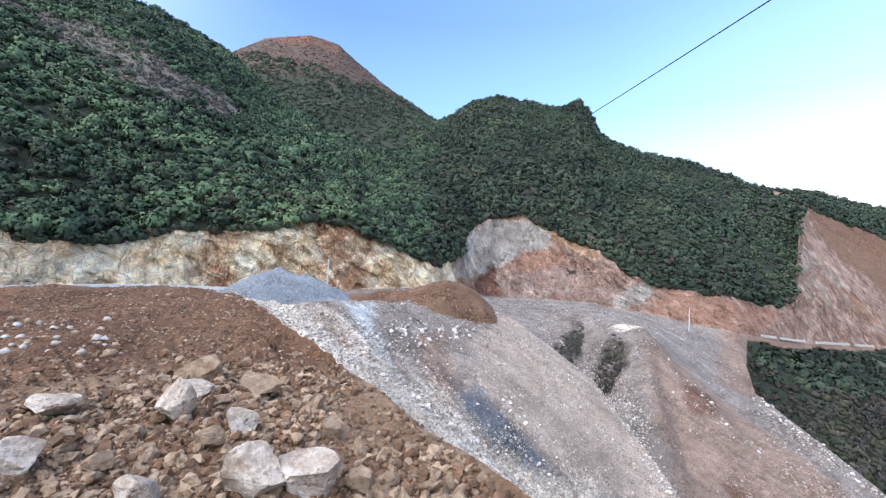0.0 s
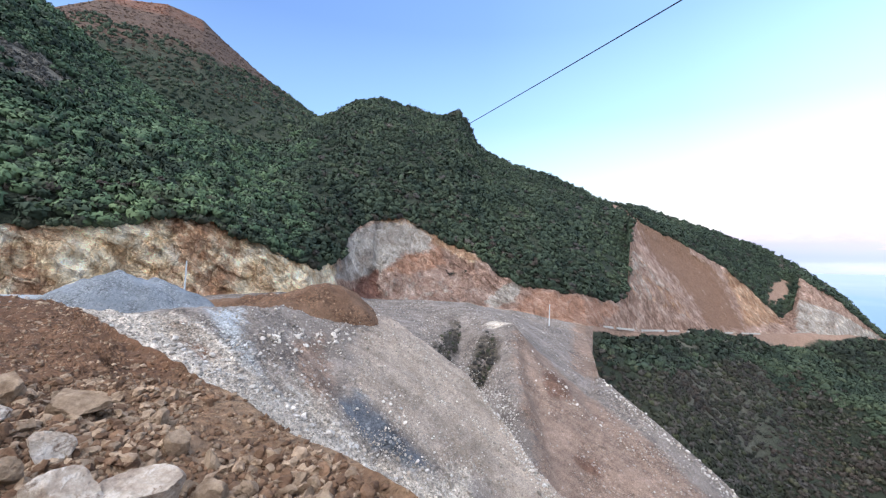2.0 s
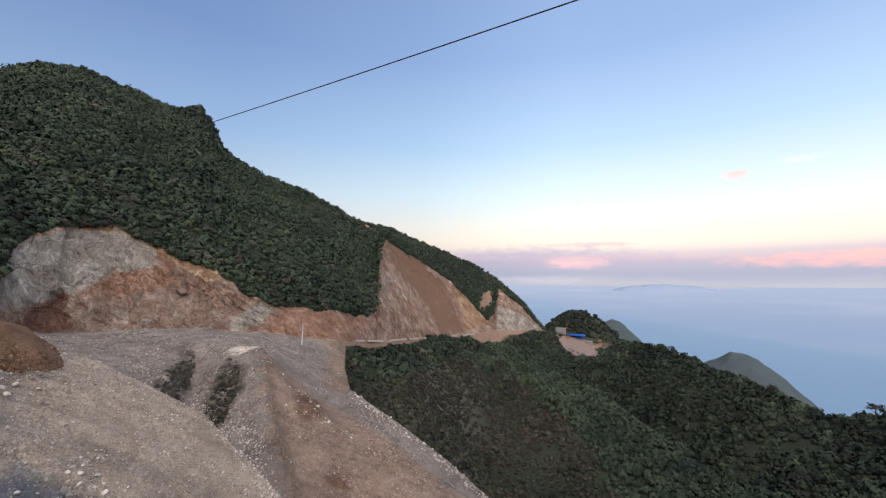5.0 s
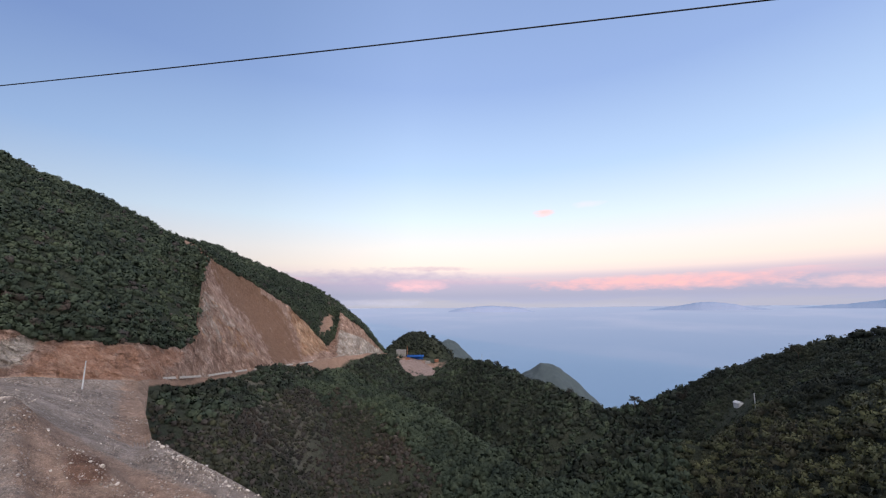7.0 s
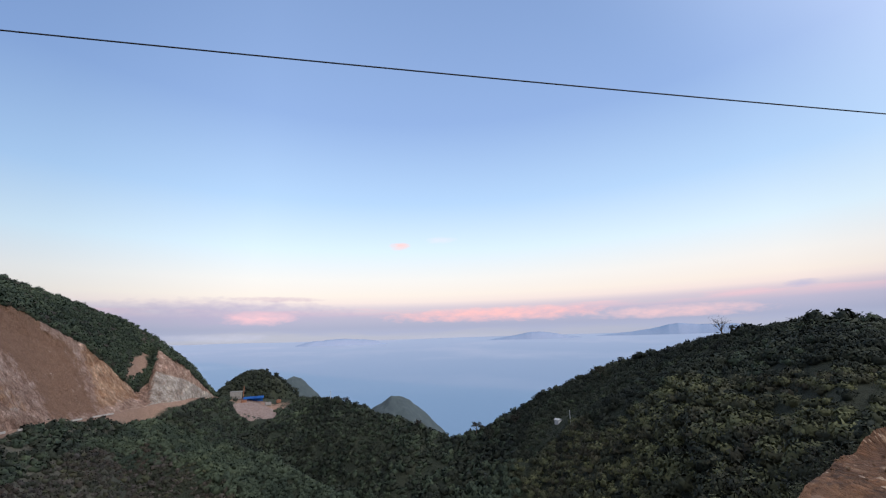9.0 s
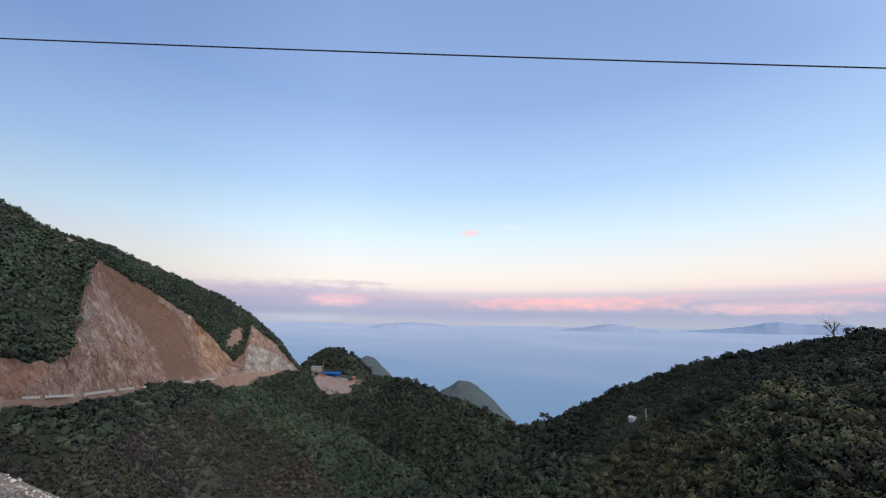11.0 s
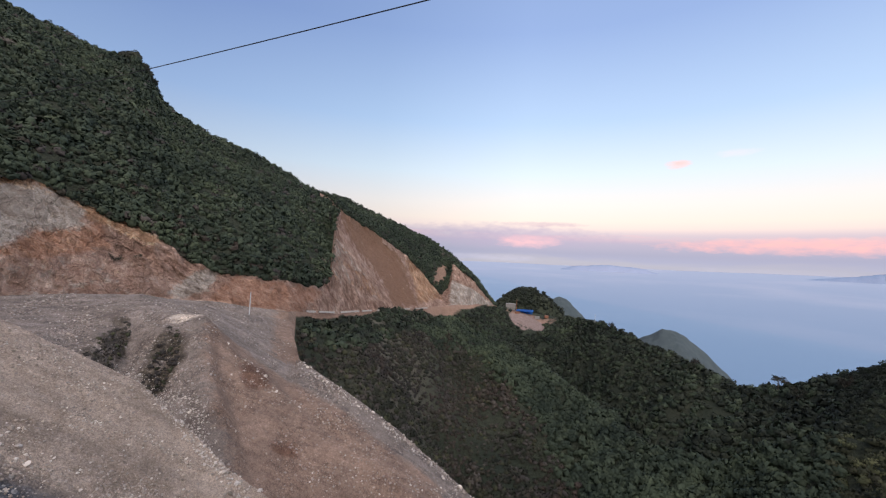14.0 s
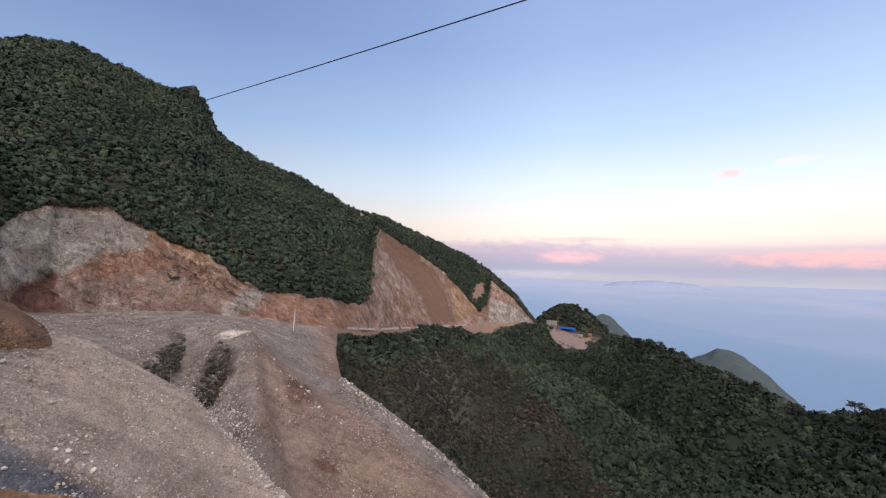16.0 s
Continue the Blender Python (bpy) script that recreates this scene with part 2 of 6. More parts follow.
def rock_material():
    """A fresh road cut: beds of cream, ochre, rose and grey rock, jointed and streaked."""
    m, t, b = material("cut_rock", 0.92)
    warp = node(t, "ShaderNodeTexNoise", Scale=0.25, Detail=4.0)
    t.links.new(place(t), warp.inputs["Vector"])
    bent = t.nodes.new("ShaderNodeVectorMath")
    bent.operation = "MULTIPLY_ADD"
    t.links.new(warp.outputs["Color"], bent.inputs[0])
    bent.inputs[1].default_value = (3, 3, 3)
    t.links.new(place(t), bent.inputs[2])
    at = bent.outputs[0]
    beds = grain(t, 0.13, 8, 0.66, at=at, stretch=((1.0, 1.0, 1.6), (0.5, 0.7, 0.2)))
    slant = grain(t, 0.55, 7, 0.7, at=at, stretch=((1.0, 0.6, 0.42), (0.25, 0.75, 0.3)))
    thin = grain(t, 1.7, 6, 0.7, at=at, stretch=((1.0, 0.7, 0.38), (0.25, 0.75, 0.3)))
    both = maths(t, "ADD", maths(t, "MULTIPLY", beds, 0.45), maths(t, "ADD", maths(t, "MULTIPLY", slant, 0.35), maths(t, "MULTIPLY", thin, 0.2)))
    col = ramp(t, [(0.36, (0.46, 0.29, 0.16)), (0.42, (0.66, 0.46, 0.27)), (0.455, (0.78, 0.60, 0.40)), (0.51, (0.85, 0.73, 0.54)), (0.57, (0.88, 0.82, 0.69))], both)
    rose = ramp(t, [(0.38, (0.21, 0.12, 0.09)), (0.46, (0.34, 0.218, 0.17)), (0.53, (0.44, 0.302, 0.245)), (0.62, (0.63, 0.50, 0.43))], both)
    ochre = ramp(t, [(0.38, (0.22, 0.11, 0.06)), (0.46, (0.39, 0.222, 0.135)), (0.53, (0.50, 0.32, 0.21)), (0.61, (0.68, 0.51, 0.39))], both)
    grey = ramp(t, [(0.38, (0.27, 0.20, 0.155)), (0.45, (0.39, 0.335, 0.295)), (0.54, (0.48, 0.435, 0.40)), (0.62, (0.66, 0.59, 0.51))], both)
    jit = maths(t, "MULTIPLY", maths(t, "SUBTRACT", grain(t, 0.22, 9, 0.78), 0.5), 2.3)
    for zone, c in (("rose", rose), ("ochre", ochre), ("rust", ramp(t, [(0.38, (0.24, 0.125, 0.082)), (0.5, (0.40, 0.225, 0.155)), (0.62, (0.56, 0.38, 0.29))], both)), ("grey", grey), ("mud", ramp(t, [(0.35, (0.19, 0.102, 0.062)), (0.65, (0.31, 0.185, 0.122))], thin)), ("dark", ramp(t, [(0.3, (0.150, 0.070, 0.050)), (0.7, (0.33, 0.175, 0.135))], both))):
        col = mix(t, spread(t, maths(t, "ADD", layer(t, zone), jit), 0.35, 0.65), col, c)
    # thin beds dipping across the face, strongest where the rock is least shattered
    way = t.nodes.new("ShaderNodeCombineXYZ")
    for k, (axis, size) in enumerate((((0.76, 0.0, -0.65), 0.16), ((0.65, 0.0, 0.76), 1.25), ((0.0, 1.0, 0.0), 0.25))):
        t.links.new(maths(t, "MULTIPLY", dot(t, at, axis), size), way.inputs[k])
    beds2 = grain(t, 1.0, 5, 0.62, at=way.outputs[0])
    tint = ramp(t, [(0.34, (0.60, 0.51, 0.43)), (0.44, (0.88, 0.83, 0.78)), (0.52, (1.0, 1.0, 1.0)), (0.60, (1.25, 1.22, 1.16)), (0.68, (1.45, 1.42, 1.36))], beds2)
    col = mix(t, maths(t, "MULTIPLY", layer(t, "strata"), 0.9), col, tint, "MULTIPLY")
    cells = []
    for size, tilt in ((0.30, 0.35), (0.8, 0.6)):
        v = t.nodes.new("ShaderNodeTexVoronoi")
        v.feature = "DISTANCE_TO_EDGE"
        mp = t.nodes.new("ShaderNodeMapping")
        mp.inputs["Scale"].default_value = (1, 1, 0.55)
        mp.inputs["Rotation"].default_value = (0.3, tilt, 0.2)
        t.links.new(at, mp.inputs["Vector"])
        t.links.new(mp.outputs[0], v.inputs["Vector"])
        v.inputs["Scale"].default_value = size
        cells.append(v.outputs["Distance"])
    crack = maths(t, "MULTIPLY", spread(t, cells[0], 0.0, 0.045), spread(t, cells[1], -0.03, 0.05))
    patchy = spread(t, grain(t, 0.3, 4), 0.4, 0.6)
    col = mix(t, maths(t, "MULTIPLY", patchy, maths(t, "MULTIPLY", layer(t, "rocky"), 0.55)), col, mix(t, crack, (0.30, 0.26, 0.22), (1.05, 1.04, 1.03)), "MULTIPLY")
    for size, lo, hi, amount in ((0.30, 0.74, 1.26, 0.7), (0.75, 0.70, 1.30, 0.75)):
        v = t.nodes.new("ShaderNodeTexVoronoi")
        mp = t.nodes.new("ShaderNodeMapping")
        mp.inputs["Scale"].default_value = (1, 0.8, 0.36)
        mp.inputs["Rotation"].default_value = (0.25, 0.75, 0.3)
        t.links.new(at, mp.inputs["Vector"])
        t.links.new(mp.outputs[0], v.inputs["Vector"])
        v.inputs["Scale"].default_value = size
        tone = t.nodes.new("ShaderNodeSeparateColor")
        t.links.new(v.outputs["Color"], tone.inputs[0])
        col = mix(t, maths(t, "MULTIPLY", layer(t, "rocky"), amount), col, mix(t, tone.outputs[0], (lo, lo * 0.95, lo * 0.9), (hi, hi, hi * 0.98)), "MULTIPLY")
    fine = grain(t, 2.2, 8, 0.75)
    col = mix(t, 0.5, col, ramp(t, [(0.32, (0.455, 0.429, 0.416)), (0.47, (0.820, 0.820, 0.820)), (0.53, (1.05, 1.04, 1.02)), (0.70, (1.6, 1.58, 1.54))], fine), "MULTIPLY")
    t.links.new(col, b.inputs["Base Color"])
    relief(t, b, maths(t, "ADD", maths(t, "ADD", fine, maths(t, "MULTIPLY", both, 3.0)), maths(t, "MULTIPLY", crack, maths(t, "MULTIPLY", layer(t, "rocky"), 0.6))), 1.0, 1.3)
    return m


mat_cut = rock_material()


def floor_material():
    """Hillside under the bushes: leaf litter, grass, dry stalks."""
    m, t, b = material("hill_floor", 0.95)
    col = mix(t, spread(t, grain(t, 0.05, 6, 0.6), 0.4, 0.6), (0.022, 0.029, 0.017), (0.038, 0.043, 0.026))
    col = mix(t, spread(t, layer(t, "dry"), 0.25, 0.75), col, mix(t, grain(t, 0.3, 6), (0.12, 0.105, 0.08), (0.22, 0.195, 0.155)))
    col = mix(t, spread(t, layer(t, "red"), 0.25, 0.75), col, mix(t, spread(t, grain(t, 0.12, 8, 0.75), 0.40, 0.60), (0.055, 0.034, 0.024), (0.105, 0.066, 0.046)))
    dirt = spread(t, maths(t, "ADD", layer(t, "dirt"), maths(t, "SUBTRACT", grain(t, 0.25, 7, 0.7), 0.5)), 0.35, 0.65)
    col = mix(t, dirt, col, mix(t, grain(t, 0.2, 7, 0.7), (0.20, 0.116, 0.08), (0.36, 0.24, 0.175)))
    col = mix(t, 0.7, col, mix(t, grain(t, 1.2, 6, 0.75), (0.2, 0.2, 0.2), (1.7, 1.7, 1.7)), "MULTIPLY")
    t.links.new(col, b.inputs["Base Color"])
    relief(t, b, grain(t, 0.8, 8, 0.75), 1.0, 1.2)
    return m


mat_floor = floor_material()


def leaf_material(name, dark, light, odd, russet=0.0):
    """Foliage: each bush its own tone, each spray a little off it, drifts of kinds over the slope."""
    m, t, b = material(name, 0.75)
    r = t.nodes.new("ShaderNodeNewGeometry").outputs["Random Per Island"]
    tone = layer(t, "tone")
    r = maths(t, "ADD", maths(t, "MULTIPLY", r, 0.18), maths(t, "MULTIPLY", tone, 0.82))
    col = mix(t, r, dark, light)
    col = mix(t, spread(t, grain(t, 0.09, 4, 0.6), 0.45, 0.62), col, mix(t, r, (dark[0] * 0.6, dark[1] * 0.62, dark[2] * 0.66), dark))
    strange = maths(t, "MULTIPLY", spread(t, grain(t, 0.16, 3, 0.5, stretch=((1, 1, 1), (1, 2, 3))), 0.52, 0.66), spread(t, tone, 0.4, 0.9))
    col = mix(t, strange, col, mix(t, r, odd, light))
    broad = ramp(t, [(0.36, (0.62, 0.64, 0.68)), (0.5, (1, 1, 1)), (0.64, (1.4, 1.34, 1.2))], grain(t, 0.028, 5, 0.65))
    col = mix(t, 0.7, col, broad, "MULTIPLY")
    if russet:
        drift = maths(t, "MULTIPLY", spread(t, maths(t, "ADD", grain(t, 0.022, 5, 0.6), maths(t, "MULTIPLY", tone, 0.12)), 0.52, 0.66), russet)
        col = mix(t, drift, col, mix(t, r, (0.038, 0.029, 0.024), (0.074, 0.055, 0.046)))
    t.links.new(col, b.inputs["Base Color"])
    b.inputs["Specular IOR Level"].default_value = 0.12
    return m


mat_leaf = leaf_material("bush_leaves", (0.033, 0.046, 0.031), (0.060, 0.077, 0.047), (0.070, 0.072, 0.046))
mat_leaf_bright = leaf_material("leafy_bushes", (0.054, 0.084, 0.048), (0.108, 0.152, 0.080), (0.118, 0.126, 0.074))
mat_leaf_low = leaf_material("scrub_leaves", (0.028, 0.031, 0.022), (0.047, 0.049, 0.034), (0.056, 0.046, 0.037), 0.85)
mat_grass_red = leaf_material("russet_grass", (0.06, 0.037, 0.027), (0.12, 0.076, 0.053), (0.085, 0.068, 0.043))
mat_leaf_olive = leaf_material("olive_scrub", (0.040, 0.044, 0.026), (0.076, 0.079, 0.045), (0.082, 0.070, 0.046), 0.4)
mat_leaf_fresh = leaf_material("yellowish_scrub", (0.078, 0.084, 0.042), (0.150, 0.155, 0.076), (0.13, 0.11, 0.066), 0.2)
# dark wood of the back slopes, their shade also put into the leaf colour
mat_leaf_shade = leaf_material("shaded_wood", (0.021, 0.026, 0.019), (0.038, 0.044, 0.030), (0.040, 0.040, 0.028))
mat_leaf_dry = leaf_material("dry_scrub", (0.050, 0.044, 0.039), (0.085, 0.075, 0.067), (0.070, 0.070, 0.050))

mat_leaf_straw = leaf_material("straw_scrub", (0.11, 0.098, 0.082), (0.185, 0.165, 0.138), (0.13, 0.125, 0.09))


def plain(name, a, b2, scale, rough=0.8, bump=0.02, metal=0.0, vary=0.0):
    m, t, b = material(name, rough)
    col = mix(t, spread(t, grain(t, scale, 6, 0.65), 0.3, 0.7), a, b2)
    if vary:
        one = t.nodes.new("ShaderNodeNewGeometry").outputs["Random Per Island"]
        col = mix(t, vary, col, mix(t, one, (0.35, 0.33, 0.31), (1.65, 1.6, 1.55)), "MULTIPLY")
    col = mix(t, 0.4, col, mix(t, grain(t, scale * 9, 4, 0.7), (0.5, 0.5, 0.5), (1.4, 1.4, 1.4)), "MULTIPLY")
    t.links.new(col, b.inputs["Base Color"])
    b.inputs["Metallic"].default_value = metal
    relief(t, b, grain(t, scale * 3, 7, 0.7), 0.8, bump)
    return m


mat_boulder = plain("pale_limestone", (0.30, 0.245, 0.20), (0.60, 0.56, 0.52), 3.5, 0.85, 0.05)


def scarred_material():
    """Quarried limestone: tan weathered skin, grey breaks, white scars, soil on top."""
    m, t, b = material("scarred_limestone", 0.85)
    at = t.nodes.new("ShaderNodeTexCoord").outputs["Object"]
    col = ramp(t, [(0.36, (0.26, 0.185, 0.135)), (0.48, (0.44, 0.345, 0.265)), (0.58, (0.60, 0.50, 0.41)), (0.70, (0.48, 0.42, 0.37))], grain(t, 4.0, 7, 0.7, at=at))
    scar = grain(t, 5.0, 6, 0.7, at=at, stretch=((1, 0.35, 1), (0.4, 0.3, 0.8)))
    col = mix(t, spread(t, scar, 0.53, 0.59), col, (0.70, 0.61, 0.53))
    col = mix(t, spread(t, grain(t, 7.0, 7, 0.75, at=at), 0.55, 0.64), col, (0.22, 0.14, 0.09))
    col = mix(t, 0.6, col, mix(t, grain(t, 45.0, 5, 0.7, at=at), (0.35, 0.35, 0.35), (1.6, 1.6, 1.6)), "MULTIPLY")
    t.links.new(col, b.inputs["Base Color"])
    relief(t, b, maths(t, "ADD", grain(t, 12.0, 8, 0.7, at=at), scar), 1.0, 0.05)
    return m


mat_scarred = scarred_material()
mat_clod = plain("earthy_stone", (0.17, 0.105, 0.063), (0.50, 0.365, 0.25), 9.0, 0.95, 0.05, 0.0, 0.42)
mat_earth = plain("damp_earth", (0.10, 0.052, 0.029), (0.26, 0.155, 0.092), 9.0, 0.95, 0.05, 0.0, 0.35)
mat_chip = plain("broken_stone", (0.28, 0.245, 0.215), (0.50, 0.455, 0.405), 0.7, 0.9, 0.05, 0.0, 0.7)
mat_rubble = plain("dusty_stone", (0.20, 0.165, 0.135), (0.37, 0.32, 0.27), 0.7, 0.92, 0.04, 0.0, 0.6)
mat_concrete = plain("pale_concrete", (0.40, 0.41, 0.42), (0.58, 0.59, 0.60), 0.6, 0.85, 0.02)
mat_drab = plain("drab_concrete", (0.20, 0.185, 0.17), (0.30, 0.28, 0.26), 0.8, 0.9, 0.02)
mat_wood = plain("weathered_wood", (0.22, 0.19, 0.16), (0.34, 0.30, 0.26), 4.0, 0.85, 0.01)
mat_bark = plain("bark", (0.05, 0.04, 0.03), (0.11, 0.09, 0.07), 5.0, 0.95, 0.02)
mat_blue = plain("blue_sheet", (0.015, 0.10, 0.36), (0.03, 0.16, 0.48), 0.4, 0.5, 0.01)
mat_white = plain("white_paint", (0.60, 0.60, 0.60), (0.78, 0.78, 0.77), 0.8, 0.7, 0.01)
mat_rust = plain("orange_steel", (0.20, 0.08, 0.045), (0.33, 0.15, 0.09), 1.0, 0.6, 0.01)
mat_dark = plain("dark_metal", (0.03, 0.03, 0.035), (0.06, 0.06, 0.065), 2.0, 0.5, 0.005)
mat_wire = plain("black_cable", (0.012, 0.012, 0.014), (0.02, 0.02, 0.022), 3.0, 0.6, 0.001)
mat_gravel = ground_material("blue_grey_gravel", [], ((0.155, 0.165, 0.18), (0.235, 0.248, 0.268)), (0.33, 0.345, 0.36), 5.0, 0.08)
mat_tip = ground_material("pink_spoil", [], ((0.19, 0.135, 0.115), (0.25, 0.185, 0.16)), (0.34, 0.28, 0.25), 1.0, 0.3)
mat_heap = ground_material("heaped_soil", [("tan", TAN)], ((0.115, 0.062, 0.036), (0.185, 0.108, 0.066)), (0.36, 0.24, 0.16), 2.5, 0.22)


def mist_material():
    m, t, b = material("mist", 1.0)
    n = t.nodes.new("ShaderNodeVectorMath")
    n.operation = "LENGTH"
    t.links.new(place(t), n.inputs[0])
    # distance haze painted in: the sheet grows paler away from the viewpoint
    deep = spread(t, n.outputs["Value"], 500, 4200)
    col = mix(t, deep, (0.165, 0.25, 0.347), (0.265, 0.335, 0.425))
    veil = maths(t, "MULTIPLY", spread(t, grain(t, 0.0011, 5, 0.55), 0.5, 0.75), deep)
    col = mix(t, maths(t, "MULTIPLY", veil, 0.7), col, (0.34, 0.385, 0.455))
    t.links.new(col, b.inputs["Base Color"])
    b.inputs["Specular IOR Level"].default_value = 0.0
    return m


mat_mist = mist_material()
# far mountains: the blue of the haze is painted into their colour
mat_far = plain("haze_blue_slope", (0.155, 0.235, 0.345), (0.165, 0.245, 0.355), 0.01, 1.0, 0.0)
# hills nearer than those: green greyed in the colour itself for haze
mat_mid = plain("haze_tinted_slope", (0.046, 0.060, 0.066), (0.066, 0.084, 0.084), 0.09, 1.0, 0.0)



